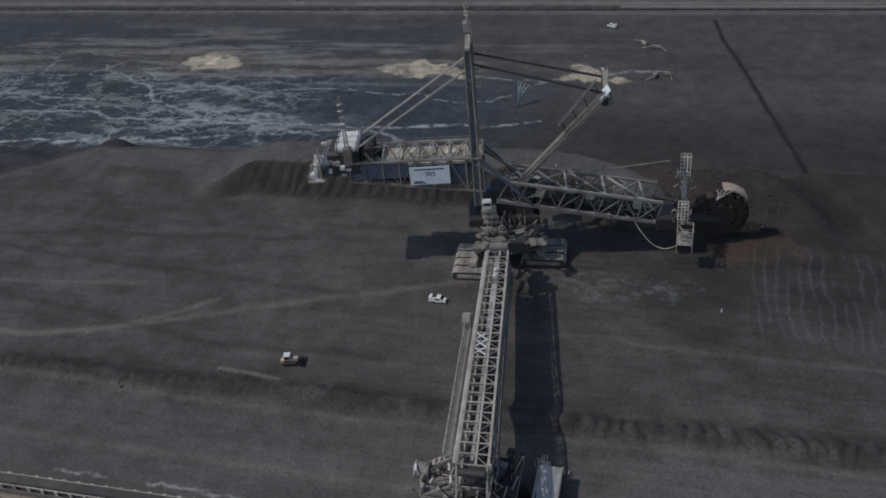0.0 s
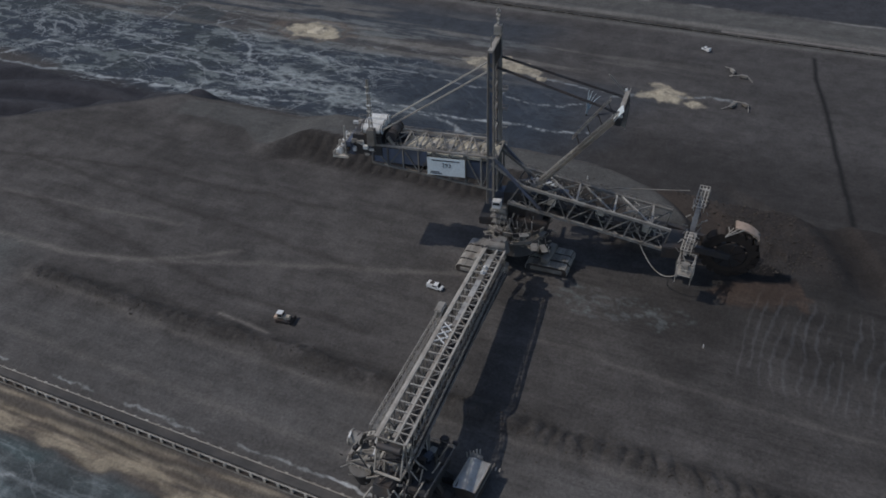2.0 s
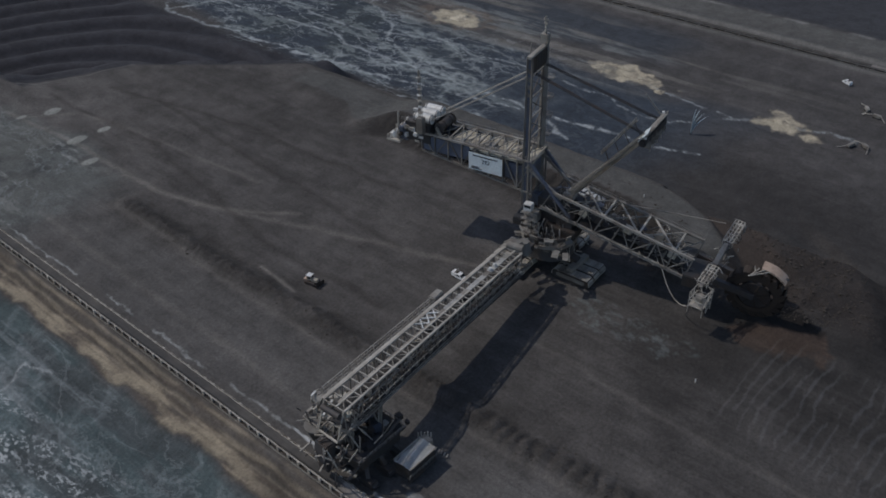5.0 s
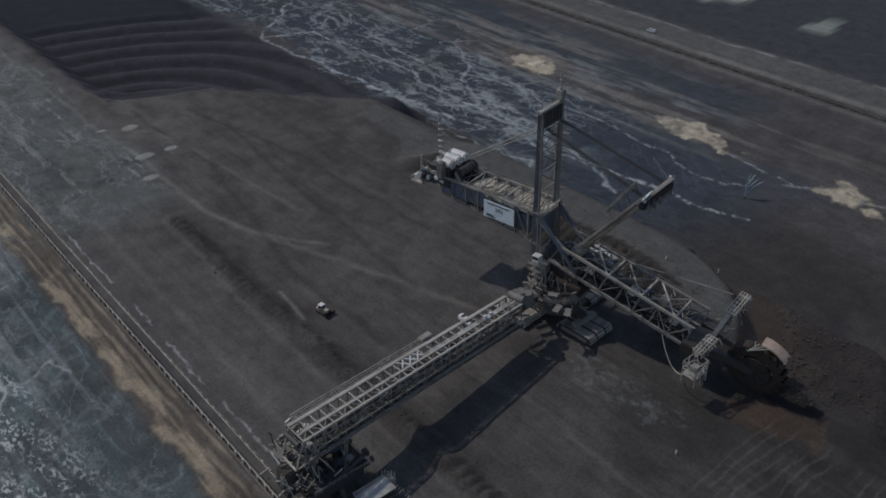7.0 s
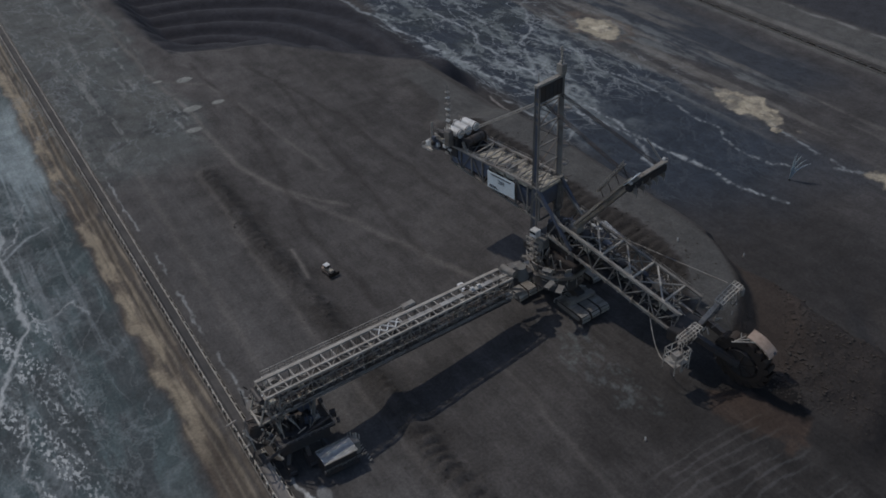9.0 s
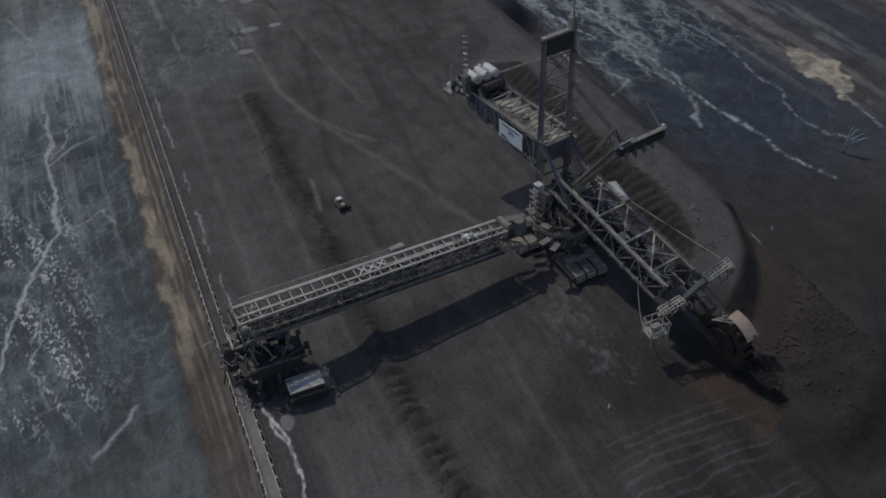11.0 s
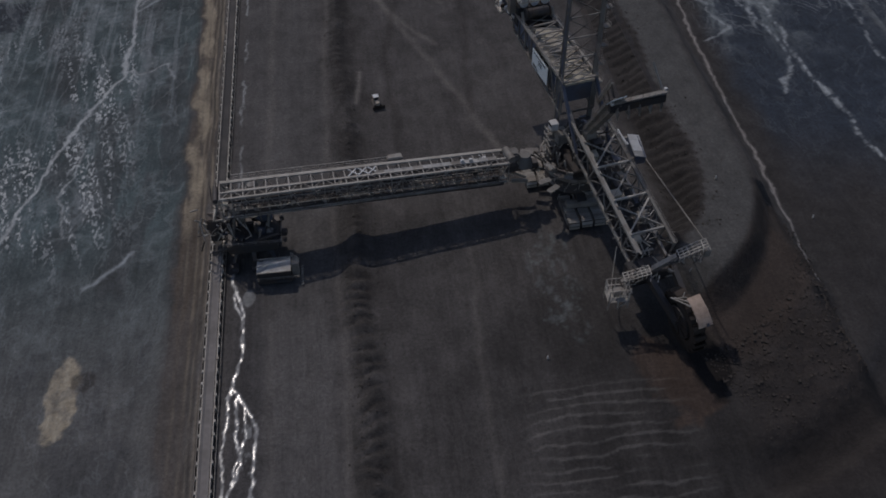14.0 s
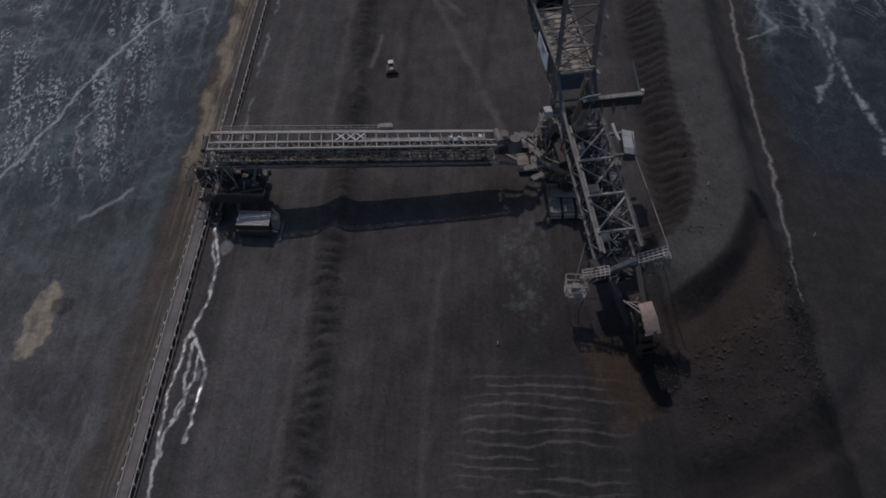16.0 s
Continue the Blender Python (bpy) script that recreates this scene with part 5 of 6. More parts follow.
for k in range(26):
    u, v = k / 26, (k + 1) / 26
    lo, hi = (0.5, 1.0) if k % 2 else (1.0, 0.5)
    beam("top_brace", lerp(lerp(NR, SR, lo), lerp(NE, SE, lo), u), lerp(lerp(NR, SR, hi), lerp(NE, SE, hi), v), 0.22, STEEL, belt_deck)
    p = lerp(lerp(NR, SR, 0.25), lerp(NE, SE, 0.25), u) + Vector((0, 0, -0.9))
    beam("idler_frame", p, p + Vector((0.5, -2.6, 0)), 0.3, crowd.choice((STEEL, DARK, PALE)), belt_deck)
beam("chord", lerp(NR, SR, 0.6), lerp(NE, SE, 0.6), 0.5, PALE, belt_deck)
# side gallery along the north chord
gal = block("side_gallery", Matrix.Translation(lerp(NR, NE, 0.66) + Vector((-0.4, 2.6, -2.0))) @ pose(0, 0, 0, 0, 3.8, 6.8), (56, 1.6, 0.25), STEEL, bridge, "railed side gallery")
g0, g1 = lerp(NR, NE, 0.36) + Vector((-0.6, 3.6, -2.0)), lerp(NR, NE, 0.96) + Vector((-0.6, 3.6, -2.0))
railing(gal, g0, g1, 2.0, 2.8, PALE, 0.2)
railing(gal, g0 + Vector((0, -1.6, 0)), g1 + Vector((0, -1.6, 0)), 1.6, 2.8, STEEL, 0.14)
block("gallery_cabin", Matrix.Translation(g0 + Vector((-2.4, -0.6, 1.3))) @ pose(0, 0, 0, 0, 0, 6.4), (5.0, 2.6, 2.6), STEEL, bridge, "grey gallery cabin", 0.35)
# cable loops and pipes along the south side
for k in range(5):
    dz = -1.4 - 1.5 * k
    beam("side_pipe", SR + Vector((-3, -0.6 - 0.12 * k, dz)), SE + Vector((4, -0.6 - 0.12 * k, dz)), 0.26, (STEEL, DARK, PALE, DARK, STEEL)[k], belt_deck)
railing(belt_deck, SR + DN + Vector((0, -1.3, 0)), SE + DN + Vector((0, -1.3, 0)), 1.2, 3.5, STEEL, 0.13)
rnd = random.Random(4)
for k in range(60):
    u = rnd.random()
    p = lerp(lerp(NR, SR, rnd.random()), lerp(NE, SE, rnd.random()), u) + Vector((0, 0, -rnd.uniform(1.5, 7.4)))
    block("bridge_unit", Matrix.Translation(p) @ pose(0, 0, 0, 0, 3.8, 6.8), (rnd.uniform(0.6, 2.4), rnd.uniform(0.4, 1.2), rnd.uniform(0.4, 1.3)), rnd.choice((DARK, STEEL, DARK, TAN, PALE)), belt_deck)
for k in range(70):
    u = rnd.random()
    p = lerp(SR, SE, u) + Vector((0, -0.3, -rnd.uniform(0.6, 7.0)))
    beam("side_strut", p, p + Vector((rnd.uniform(-3, 3), rnd.uniform(-0.8, 0.4), rnd.uniform(-2.2, 2.2))), rnd.uniform(0.12, 0.3), rnd.choice((PALE, STEEL, MID, DARK)), belt_deck)
beam("head_drum", NR + Vector((1.0, -0.4, 1.0)), SR + Vector((1.0, 0.4, 1.0)), 2.6, STEEL, bridge, kind="tube")
for p in (NR, SR):
    beam("root_leg", p + DN + Vector((1, 0, 0)), (2.5, 11 if p is NR else 9, 9), 1.0, STEEL, bridge)
beam("root_girder", (NR + SR) / 2 + Vector((0, 0, -5)), (6, 11, 15), 2.6, DARK, bridge, 2.4)
block("root_hopper", pose(-2.4, 11, 19.5), (3.0, 4.2, 3.6), MID, bridge, "", 0.5)
beam("discharge_drum", NE + Vector((-1.4, -0.6, -1.2)), SE + Vector((-1.4, 0.6, -1.2)), 1.8, DARK, bridge, kind="tube")
for y in (3.2, -4.2):
    beam("end_girder", (-94, y - 0.6, 17.6), (-102, y - 0.6, 16.5), 0.5, STEEL, bridge)
    beam("end_post", (-102, y - 0.6, 16.5), (-98.8, y - 0.6, 25.4), 0.4, PALE, bridge)
    beam("end_brace", (-94, y - 0.6, 17.6), (-98.8, y - 0.6, 25.4), 0.3, STEEL, bridge)
beam("end_girder", (-102, 2.6, 16.5), (-102, -4.8, 16.5), 0.5, PALE, bridge)
block("discharge_chute", pose(-103.2, -0.6, 12.0, 0, 12, 0), (4, 5, 6), DARK, bridge, "", 0.4)
block("curtain", pose(-103.2, -0.6, 7.4, 0, 0, 0), (3, 4, 5), DARK, bridge, "", 0.3)

# transfer head hanging on the north side of the bridge's end
tail = block("transfer_head", pose(-94.5, 9.0, 11.0, 0, 0, 12), (9.0, 8.0, 0.4), MID, bridge, "cluttered grey transfer platform beside the bridge's end")
beam("transfer_drum", (-91.2, 12.2, 12.6), (-91.2, 15.6, 12.6), 4.2, MID, tail, kind="tube")
beam("drum_rim", (-91.2, 15.5, 12.6), (-91.2, 15.9, 12.6), 4.6, PALE, tail, kind="tube")
bm = bmesh.new()
bmesh.ops.create_cone(bm, cap_ends=True, segments=18, radius1=1.8, radius2=3.4, depth=5)
part("funnel", bm, DARK, tail, "", Matrix.Translation((-98.0, 8.6, 8.6)))
beam("funnel_rim", (-98.0, 8.6, 11.0), (-98.0, 8.6, 11.4), 7.2, MID, tail, kind="tube")
for p, q in (((-90, 13, 12.4), (-90, 4, 18.5)), ((-88.4, 13, 12.4), (-88.4, 4, 18.5)), ((-98, 13, 11), (-99, 3.4, 18)), ((-94, 13, 11), (-96, 3.4, 18))):
    beam("hanger_beam", p, q, 0.5, STEEL, tail)
for k in range(7):
    beam("stair_tread", lerp((-90, 13, 12.6), (-90, 4, 18.7), k / 6), lerp((-88.4, 13, 12.6), (-88.4, 4, 18.7), k / 6), 0.45, PALE, tail)
railing(tail, (-99, 12.8, 11.2), (-90.5, 14.4, 11.2), 1.3, 1.3, PALE, 0.16)
railing(tail, (-99.4, 5.4, 11.2), (-99, 12.8, 11.2), 1.3, 1.3, PALE, 0.16)
for k, (x, y, z) in enumerate(((-92.6, 15.2, 15.0), (-94.2, 6.0, 18.5), (-97.2, 5.0, 17.6))):
    block("lamp_box", pose(x, y, z, 0, 0, 15), (2.2, 0.5, 0.4), WHITE, tail)
for k in range(44):
    p = Vector((crowd.uniform(-101, -89), crowd.uniform(3.5, 14.5), crowd.uniform(6, 17)))
    beam("platform_strut", p, p + Vector((crowd.uniform(-2.5, 2.5), crowd.uniform(-2.5, 2.5), crowd.uniform(-2.5, 2.5))), crowd.uniform(0.18, 0.42), crowd.choice((STEEL, PALE, MID, DARK)), tail)
for k in range(16):
    block("platform_unit", pose(crowd.uniform(-99, -90), crowd.uniform(5, 13), crowd.uniform(11.4, 13)), (crowd.uniform(0.5, 1.8), crowd.uniform(0.5, 1.4), crowd.uniform(0.5, 1.6)), crowd.choice((STEEL, MID, DARK, RUST, PALE)), tail)

# ---- loading unit under the bridge's end ----
unit_car = thing("loading_unit", (-92, -4, 0), "dark crawler loading unit carrying the bridge's end", "loading machine")
body = block("unit_body", pose(-91, -4, 7.2), (16, 11, 4.0), DARK, unit_car, "", 0.4)
block("unit_deck", pose(-90.5, -4, 9.5), (18, 12.5, 0.4), DARK, unit_car)
for x in (-97.5, -91, -84.5):
    for y in (-10.5, 2.0):
        bm = bmesh.new()
        bmesh.ops.create_cube(bm, size=1)
        bmesh.ops.scale(bm, vec=(2.2, 7.0, 2.6), verts=bm.verts)
        bmesh.ops.bevel(bm, geom=[e for e in bm.edges if abs(e.verts[0].co.x - e.verts[1].co.x) > 1], offset=1.0, segments=3, affect="EDGES")
        part("crawler", bm, DARK, unit_car, "", pose(x, y, level(x, y) + 1.32))
        beam("crawler_leg", (x, y, 2.4), (x * 0.7 - 27.3, y * 0.6 - 1.6, 6.5), 1.2, DARK, unit_car)
for x, y in ((-97, -4.5), (-97, 3.0), (-86, -4.5), (-86, 3.2)):
    beam("support_leg", (x, y, 9), (x + 1.5, y * 0.9, 17.5), 0.7, STEEL, unit_car)
for x in (-97, -86):
    beam("support_tie", (x + 0.8, -4.3, 13.5), (x + 0.8, 3.0, 13.5), 0.5, STEEL, unit_car)
    beam("support_brace", (x, -4.5, 9.5), (x + 1.5, 3.0, 17.2), 0.4, STEEL, unit_car)
for k in range(40):
    p = Vector((rnd.uniform(-108, -96), rnd.uniform(-8, 4), rnd.uniform(6, 20)))
    beam("chute_strut", p, p + Vector((rnd.uniform(-3, 3), rnd.uniform(-3, 3), rnd.uniform(-4, 4))), rnd.uniform(0.2, 0.5), rnd.choice((STEEL, PALE, DARK, DARK)), body)
for k in range(46):
    x, y = rnd.uniform(-101, -80), rnd.uniform(-10.5, 4)
    s = rnd.uniform(0.5, 2.0)
    block("deck_unit", pose(x, y, 9.7 + s / 2, 0, 0, rnd.uniform(-20, 20)), (rnd.uniform(0.6, 2.6), rnd.uniform(0.6, 2.0), s), rnd.choice((DARK, DARK, DARK, STEEL, RUBBER, BLUE)), body)
for k in range(26):
    x, y = rnd.uniform(-106, -84), rnd.uniform(-9, 3)
    beam("strut", (x, y, rnd.uniform(9, 12)), (x + rnd.uniform(-3, 3), y + rnd.uniform(-3, 3), rnd.uniform(13, 18)), 0.28, rnd.choice((DARK, STEEL, PALE)), body)
beam("boom_pipe", (-104, -9.5, 7), (-82, -8.5, 12), 0.9, DARK, unit_car, kind="tube")
railing(body, (-100, -10.2, 9.7), (-81.5, -10.2, 9.7), 1.2, 2, STEEL, 0.12)
railing(body, (-81.5, -10.2, 9.7), (-81.5, 2.2, 9.7), 1.2, 2, STEEL, 0.12)
bm = bmesh.new()
bmesh.ops.create_icosphere(bm, subdivisions=2, radius=1.5)
part("dome", bm, PALE, unit_car, "pale round dome", Matrix.Translation((-94.6, 0.2, 11.4)))
beam("reel", (-86.5, -1, 12.5), (-86.5, 0.2, 12.5), 5.0, BLUE, unit_car, kind="tube")
# boom carrying the pale roof
shed = thing("switchgear_car", (-84.6, -16.5, 0), "crawler-borne switchgear car with a pale dented roof", "switchgear car")
block("car_body", pose(-84.6, -16.4, 3.7), (10.2, 5.6, 3.4), DARK, shed, "dark side walls", 0.12)
bm = bmesh.new()
ridge = [(-5.4, -0.6, 0.25), (-1.2, 0.5, 0.45), (2.4, 1.2, 0.5), (5.4, 1.9, 0.3)]
south = [(-5.4, -3.1, -0.1), (-1.8, -3.15, 0.0), (1.8, -3.1, 0.06), (5.4, -3.1, 0.0)]
north = [(-5.4, 3.1, -0.5), (-1.8, 3.1, -0.35), (1.8, 3.15, -0.3), (5.4, 3.1, -0.15)]
rows = [[bm.verts.new(p) for p in line] for line in (south, ridge, north)]
for j in range(2):
    for k in range(3):
        bm.faces.new((rows[j][k], rows[j][k + 1], rows[j + 1][k + 1], rows[j + 1][k]))
bmesh.ops.solidify(bm, geom=bm.faces[:], thickness=0.2)
part("roof", bm, WHITE, shed, "dented pale sheet roof", pose(-84.6, -16.4, 5.7))
for e in (-1, 1):
    beam("roof_rim", (-84.6 - 5.4, -16.4 + e * 3.1, 5.8), (-84.6 + 5.4, -16.4 + e * 3.1, 5.9), 0.25, PALE, shed)
block("car_base", pose(-84.6, -16.4, 1.3), (11.0, 6.4, 1.6), DARK, shed, "", 0.3)
block("side_cabinet", pose(-78.0, -14.6, 2.6), (2.2, 3.2, 5.0), STEEL, shed, "", 0.1)
for k in range(5):
    beam("mast_pole", (-79 + 0.6 * k, -12.4 - 0.7 * k, 5), (-79 + 0.6 * k, -12.4 - 0.7 * k, 6.8 + 0.4 * (k % 2)), 0.3, PALE, shed)
for p, q in (((-90.2, -19.4), (-79.2, -19.4)), ((-79.2, -19.4), (-76.6, -19.4))):
    railing(shed, (*p, 2.1), (*q, 2.1), 1.2, 1.4, STEEL, 0.11)
for k in range(8):
    beam("gangway_bar", (-76.4, -13 - 1.1 * k, 0.2), (-75.6, -13 - 1.1 * k, 0.8), 0.3, PALE, shed)


# ---- the belt line beside the bench, and the far one ----
def belt_line(x, y0, y1, z, label, frame_mat, posts):
    th = thing("belt_conveyor", (x, (y0 + y1) / 2, z), label, "conveyor")
    for lo_y, hi_y, mat, words in ((y0, min(-6, y1), LOADED, "belt loaded with pale soil"), (max(-6, y0), y1, DUSTBELT, "troughed dusty rubber belt")):
        bm = bmesh.new()
        prof = [(-1.5, 1.9), (-0.8, 1.45), (0.8, 1.45), (1.5, 1.9), (1.5, 1.75), (0.8, 1.3), (-0.8, 1.3), (-1.5, 1.75)]
        n = max(2, int((hi_y - lo_y) / 20))
        rings = [[bm.verts.new((u, lo_y + (hi_y - lo_y) * k / n, v)) for u, v in prof] for k in range(n + 1)]
        for k in range(n):
            for i in range(8):
                bm.faces.new((rings[k][i], rings[k][(i + 1) % 8], rings[k + 1][(i + 1) % 8], rings[k + 1][i]))
        bmesh.ops.recalc_face_normals(bm, faces=bm.faces[:])
        part("belt", bm, mat, th, words, Matrix.Translation((x, 0, z)))
    for sgn in (-1, 1):
        beam("side_rail", (x + sgn * 1.75, y0, z + 1.35), (x + sgn * 1.75, y1, z + 1.35), 0.3, frame_mat, th, 0.45)
        beam("walkway", (x + sgn * 2.7, y0, z + 0.35), (x + sgn * 2.7, y1, z + 0.35), 0.12, STEEL, th, 0.7)
        beam("sleeper_beam", (x + sgn * 1.9, y0, z + 0.2), (x + sgn * 1.9, y1, z + 0.2), 0.5, DARK, th, 0.4)
    for yy in posts:
        for sgn in (-1, 1):
            beam("idler_stand", (x + sgn * 2.05, yy, z - 0.6), (x + sgn * 2.05, yy, z + 1.75), 0.5, frame_mat, th, 0.9)
        beam("sleeper", (x - 2.4, yy, z + 0.05), (x + 2.4, yy, z + 0.05), 0.6, STEEL, th, 0.5)
    return th


belt_line(-103.6, -260, 640, 0.3, "long black belt conveyor on pale steel stands beside a sandy road", PALE, [-136 + 4.4 * k for k in range(118)])
belt_line(306.8, -700, 1100, -19.3, "distant dark belt conveyor line on a low bank", MID, [-170 + 9 * k for k in range(80)])


# ---- vehicles ----
def van(name, x, y, turn, label):
    z = level(x, y)
    th = thing(name, (x, y, z), label, "van")
    m = pose(x, y, z, 0, 0, turn) @ Matrix.Scale(1.12, 4)
    bm = bmesh.new()
    side = [(-2.6, 0.45), (2.5, 0.45), (2.6, 1.05), (1.75, 1.25), (1.1, 2.05), (-2.5, 2.1), (-2.65, 1.2)]
    lo = [bm.verts.new((u, -0.98, v)) for u, v in side]
    hi = [bm.verts.new((u, 0.98, v)) for u, v in side]
    for k in range(7):
        bm.faces.new((lo[k], lo[(k + 1) % 7], hi[(k + 1) % 7], hi[k]))
    bm.faces.new(lo[::-1])
    bm.faces.new(hi)
    bmesh.ops.recalc_face_normals(bm, faces=bm.faces[:])
    bmesh.ops.bevel(bm, geom=bm.edges[:], offset=0.08, segments=2, affect="EDGES")
    b = part("body", bm, VANWHITE, th, "", m)
    block("windscreen", m @ pose(1.46, 0, 1.68, 0, 51, 0), (1.0, 1.66, 0.05), GLASS, b)
    block("roof_rack", m @ pose(-0.9, 0, 2.15), (1.3, 1.5, 0.08), DARK, b)
    for sgn in (-1, 1):
        block("side_window", m @ pose(0.2, sgn * 0.985, 1.62), (1.5, 0.04, 0.5), GLASS, b)
        for u in (-1.6, 1.6):
            beam("wheel", m @ Vector((u, sgn * 0.75, 0.38)), m @ Vector((u, sgn * 1.0, 0.38)), 0.76, RUBBER, th, kind="tube")
    return th


van("van", -9.4, 31.0, -92, "small white van parked on the brown bench")
van("van", 279, -3.2, 60, "white van parked on the far dark plain")
van("van", 323.5, 214.5, 95, "white van parked beyond the far belt")


def dozer(x, y, turn):
    z = level(x, y)
    th = thing("bulldozer", (x, y, z), "cream bulldozer with a wide dark blade", "bulldozer")
    m = pose(x, y, z, 0, 0, turn) @ Matrix.Scale(0.98, 4)
    block("engine_hood", m @ pose(1.3, 0, 1.75), (2.6, 1.5, 1.3), CREAM, th, "", 0.12)
    cab = block("cabin", m @ pose(-0.8, 0, 2.6), (1.9, 1.9, 1.9), CREAM, th, "cream cabin", 0.12)
    block("cabin_roof", m @ pose(-0.8, 0, 3.62), (2.1, 2.1, 0.14), WHITE, cab)
    block("cabin_glass", m @ pose(0.16, 0, 2.75), (0.06, 1.6, 1.0), GLASS, cab)
    for sgn in (-1, 1):
        block("cabin_glass", m @ pose(-0.8, sgn * 0.96, 2.75), (1.4, 0.06, 0.9), GLASS, cab)
        bm = bmesh.new()
        bmesh.ops.create_cube(bm, size=1)
        bmesh.ops.scale(bm, vec=(5.2, 0.75, 1.3), verts=bm.verts)
        bmesh.ops.bevel(bm, geom=[e for e in bm.edges if abs(e.verts[0].co.y - e.verts[1].co.y) > 0.5], offset=0.5, segments=4, affect="EDGES")
        part("crawler", bm, DARK, th, "", m @ pose(0, sgn * 1.35, 0.7))
        beam("push_arm", m @ Vector((0.6, sgn * 1.85, 0.8)), m @ Vector((3.4, sgn * 1.6, 0.8)), 0.25, DARK, th)
    bm = bmesh.new()
    prev = None
    for k in range(6):
        v = 1.7 * k / 5
        row = [bm.verts.new((3.55 + 0.5 * ((v - 0.85) / 0.85) ** 2 * 0.6, yy, v + 0.1)) for yy in (-2.5, 2.5)]
        if prev:
            bm.faces.new((prev[0], prev[1], row[1], row[0]))
        prev = row
    bmesh.ops.solidify(bm, geom=bm.faces[:], thickness=0.15)
    part("blade", bm, DARK, th, "wide dark blade", m)
    block("ripper_box", m @ pose(-2.5, 0, 1.3), (1.3, 1.7, 1.0), ORANGE, th, "", 0.1)
    beam("exhaust", m @ Vector((1.0, 0.5, 2.3)), m @ Vector((1.0, 0.5, 3.2)), 0.2, DARK, th, kind="tube")
    return th


dozer(-45.4, 69.8, -78)


# pumps and hoses on the plain, water jets
def pump(x, y, turn):
    z = level(x, y)
    th = thing("pump_trailer", (x, y, z), "small weathered pump trailer on the far plain", "pump", "pumps on the plain")
    m = pose(x, y, z, 0, 0, turn)
    block("pump_body", m @ pose(0, 0, 1.2), (4.2, 1.8, 1.6), STEEL, th, "", 0.2)
    for u in (-1.3, 1.3):
        for sgn in (-1, 1):
            beam("wheel", m @ Vector((u, sgn * 0.9, 0.45)), m @ Vector((u, sgn * 1.15, 0.45)), 0.9, RUBBER, th, kind="tube")
    beam("hose_arm", m @ Vector((2, 0, 1.6)), m @ Vector((7.5, 1.5, 0.5)), 0.3, PALE, th)
    beam("hose_arm", m @ Vector((-2, 0, 1.6)), m @ Vector((-6, 3.0, 0.4)), 0.3, PALE, th)


pump(254.5, -23, 30)
pump(249, -30, 80)
pump(211, -31, -20)
pump(214, -37, 50)


def water_jet(x, y):
    """A sprinkler with a fan of thin strands."""
    z = level(x, y)
    th = thing("water_jet", (x, y, z), "pale fan of water strands from a dust sprinkler", "water spray")
    block("sprinkler_base", pose(x, y, z + 0.3), (0.9, 0.9, 0.8), DARK, th, "", 0.1)
    for lean, side, tall in ((1.2, -0.4, 13), (3.0, -1.6, 12), (4.8, -3.2, 10), (6.4, -5.0, 8.5)):
        bm = bmesh.new()
        prev = None
        for k in range(11):
            u = k / 10
            c = Vector((lean * (0.5 * u + 0.5 * u * u), side * (0.5 * u + 0.5 * u * u), tall * (u * 1.5 - 0.5 * u * u)))
            r = 0.10 + 0.22 * math.sin(math.pi * min(1, u * 0.9 + 0.1)) + 0.05 * math.sin(k * 2.3 + tall)
            row = [bm.verts.new(c + Vector((r * math.cos(i * math.pi / 3), r * math.sin(i * math.pi / 3), 0))) for i in range(6)]
            if prev:
                for i in range(6):
                    bm.faces.new((prev[i], prev[(i + 1) % 6], row[(i + 1) % 6], row[i]))
            prev = row
        bm.faces.new(prev)
        part("spray", bm, WATERJET, th, "thin white water strand", pose(x, y, z + 0.5))


water_jet(174.5, 35)


def post(x, y):
    z = level(x, y)
    th = thing("marker_post", (x, y, z), "white marker post standing in the soil", "post", "marker posts")
    beam("pole", (x, y, z), (x, y, z + 1.5), 0.3, WHITE, th)
    block("foot_block", pose(x, y, z + 0.25), (0.6, 0.6, 0.4), PALE, th)


for x, y in ((66.9, 1.4), (112, 5), (-4, -60)):
    post(x, y)


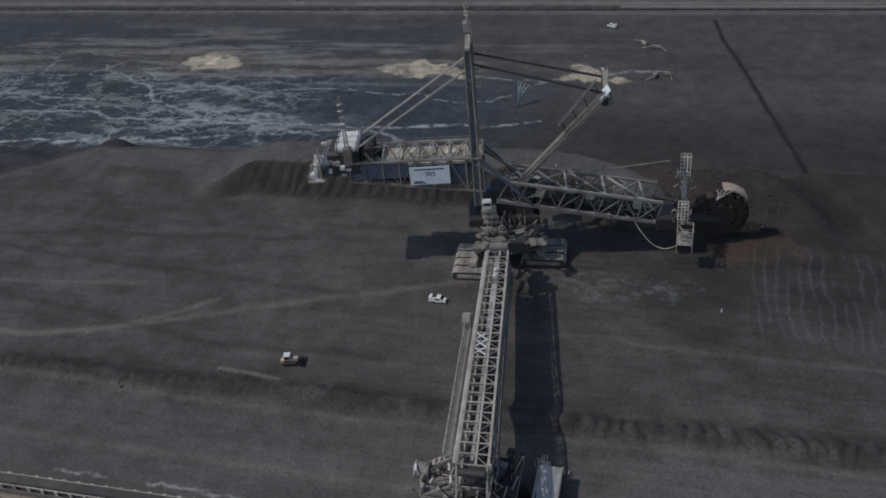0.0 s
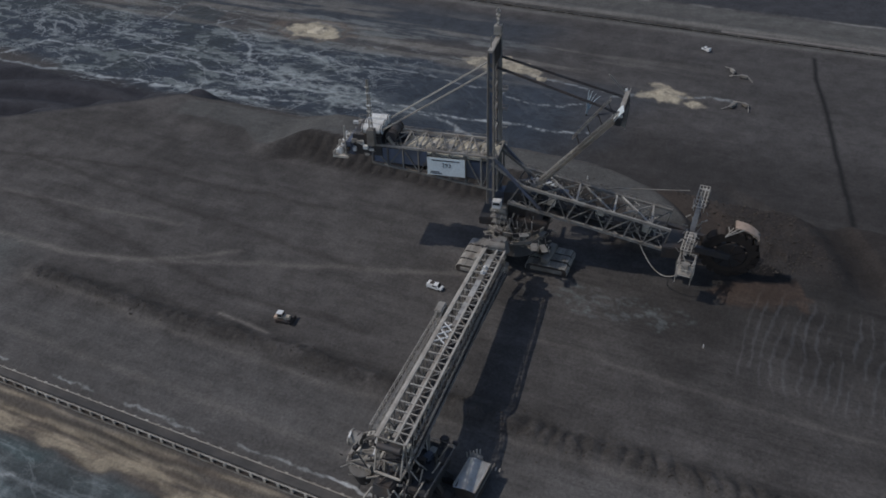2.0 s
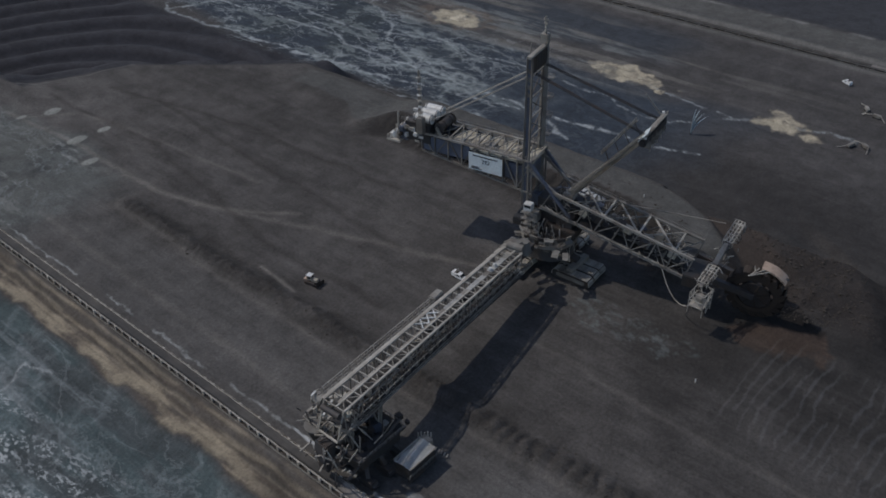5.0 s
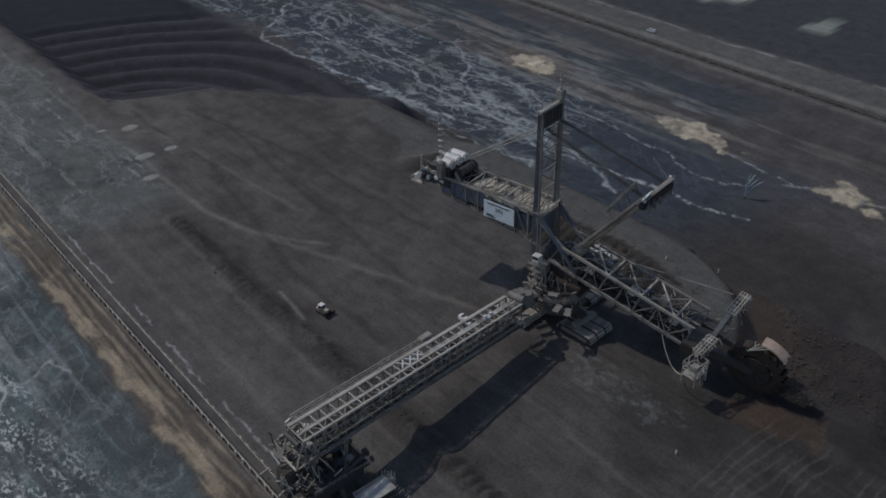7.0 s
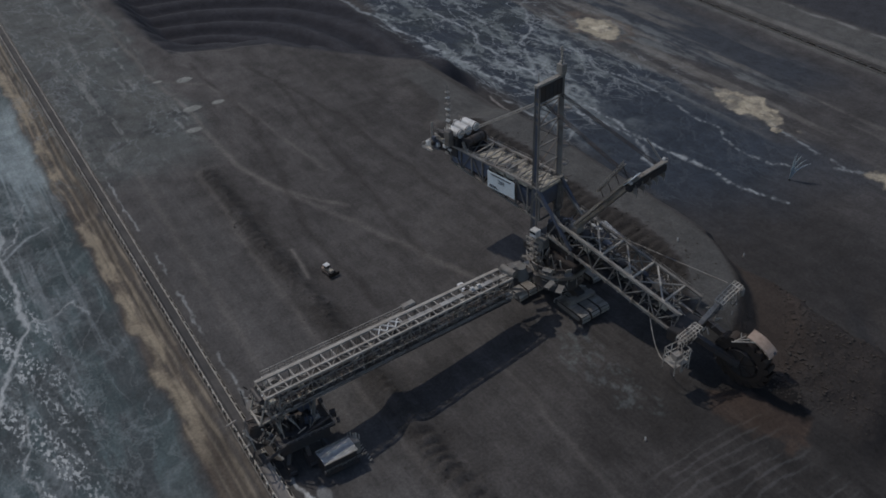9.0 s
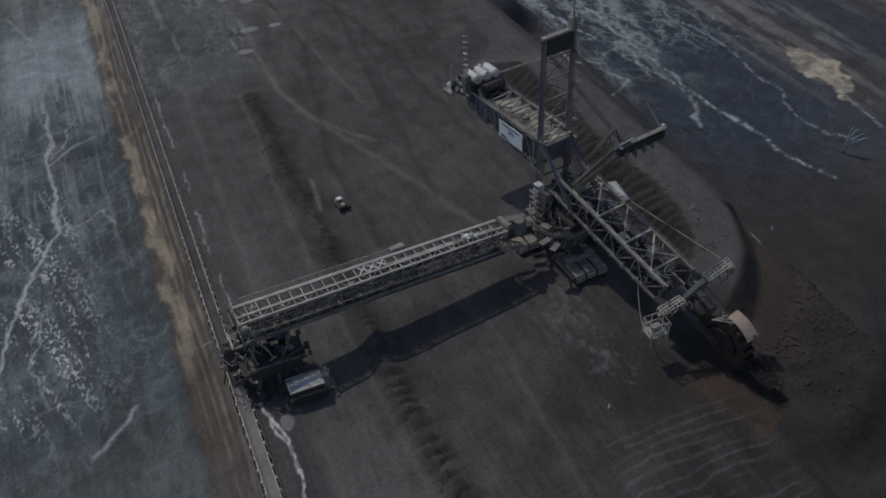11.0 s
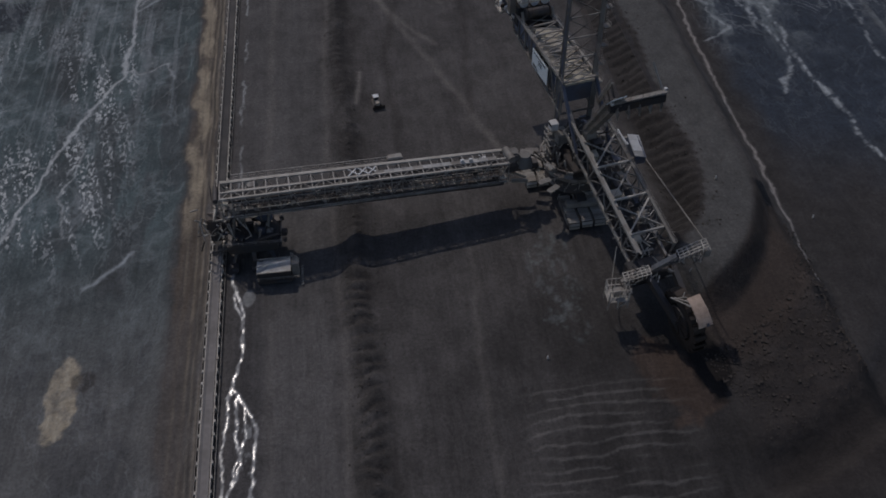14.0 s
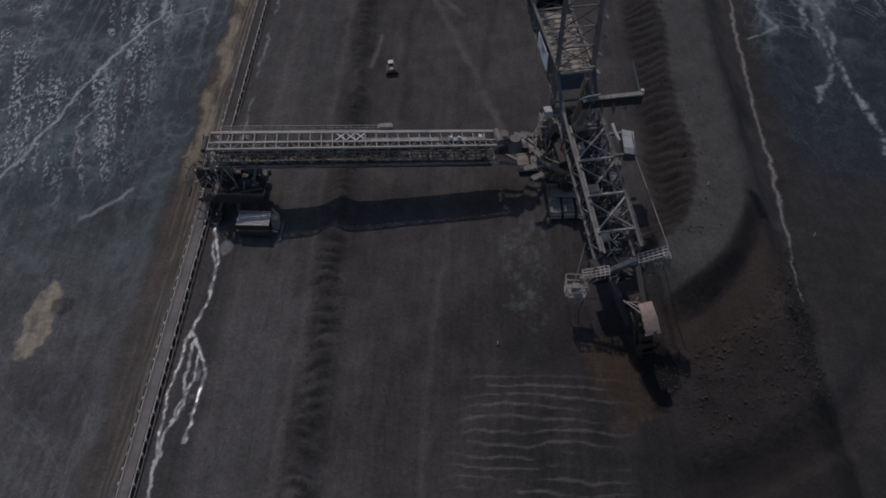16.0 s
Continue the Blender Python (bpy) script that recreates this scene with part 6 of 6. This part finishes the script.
# sand heaps on the plain
def heap(x, y, rx, ry, tall, seed):
    bm = bmesh.new()
    bmesh.ops.create_grid(bm, x_segments=30, y_segments=30, size=1)
    for v in bm.verts:
        r = math.hypot(v.co.x, v.co.y)
        k = max(0, 1 - r * (0.9 + 0.5 * noise.noise((v.co.x * 2 + seed, v.co.y * 2, 1))))
        v.co = Vector((v.co.x * rx, v.co.y * ry, tall * k ** 0.8 - 0.9 + 0.6 * noise.noise((v.co.x * 5, v.co.y * 5 + seed, 4))))
    for f in bm.faces:
        f.smooth = True
    me = bpy.data.meshes.new("sand_heap")
    bm.to_mesh(me)
    bm.free()
    me.materials.append(SANDM)
    ob = new("sand_heap", me)
    ob.location = (x, y, level(x, y))
    return tagged(ob, "heap of pale dry sand on the plain", "sand heap", "sand heaps")


heap(222, 227, 7, 9, 2.0, 1)
heap(216, 92, 5, 13, 1.8, 5)
heap(206.5, 71, 3.5, 4, 2.2, 9)
heap(215, 6, 5, 6, 1.6, 13)


# loose clods below the face and along the windrow
def clods():
    bm_v, bm_f = [], []
    r = random.Random(11)
    base = [(-1, -1, -1), (1, -1, -1), (1, 1, -1), (-1, 1, -1), (-.7, -.7, .8), (.8, -.6, .7), (.6, .8, .9), (-.8, .7, .6)]
    faces = [(0, 3, 2, 1), (4, 5, 6, 7), (0, 1, 5, 4), (1, 2, 6, 5), (2, 3, 7, 6), (3, 0, 4, 7)]
    spots = []
    while len(spots) < 1500:
        a, q = radians(r.uniform(-72, -8)), r.uniform(78, 112)
        x, y = 18 + q * math.cos(a), 10 + q * math.sin(a)
        if x < 102 and r.random() < 1.2 - abs(q - 88) / 30:
            spots.append((x, y, r.uniform(0.14, 0.34) if r.random() < 0.9 else r.uniform(0.35, 0.65)))
    for k in range(700):
        y = r.uniform(-145, 172)
        spots.append((-58.5 + r.gauss(0, 3.4), y, r.uniform(0.12, 0.32)))
    for k in range(300):
        y = r.uniform(-20, 110)
        spots.append((18 + 40 + r.gauss(0, 5), y, r.uniform(0.15, 0.4)))
    xs, ys = np.array([s[0] for s in spots]), np.array([s[1] for s in spots])
    zs = height(xs[:, None], ys[:, None])[:, 0]
    for (x, y, s), z in zip(spots, zs):
        n0 = len(bm_v)
        t = r.uniform(0, 6.3)
        c, d = math.cos(t), math.sin(t)
        for u, v, w in base:
            u, v, w = u * s * r.uniform(.7, 1.2), v * s * r.uniform(.7, 1.2), w * s * r.uniform(.5, .9)
            bm_v.append((x + c * u - d * v, y + d * u + c * v, float(z) + 0.2 * s + w))
        bm_f += [tuple(i + n0 for i in f) for f in faces]
    me = bpy.data.meshes.new("clods")
    me.from_pydata(bm_v, [], bm_f)
    me.materials.append(ROCK)
    tagged(new("clods", me), "loose brown clods of overburden on the ground", "clods", kind="stuff")


clods()
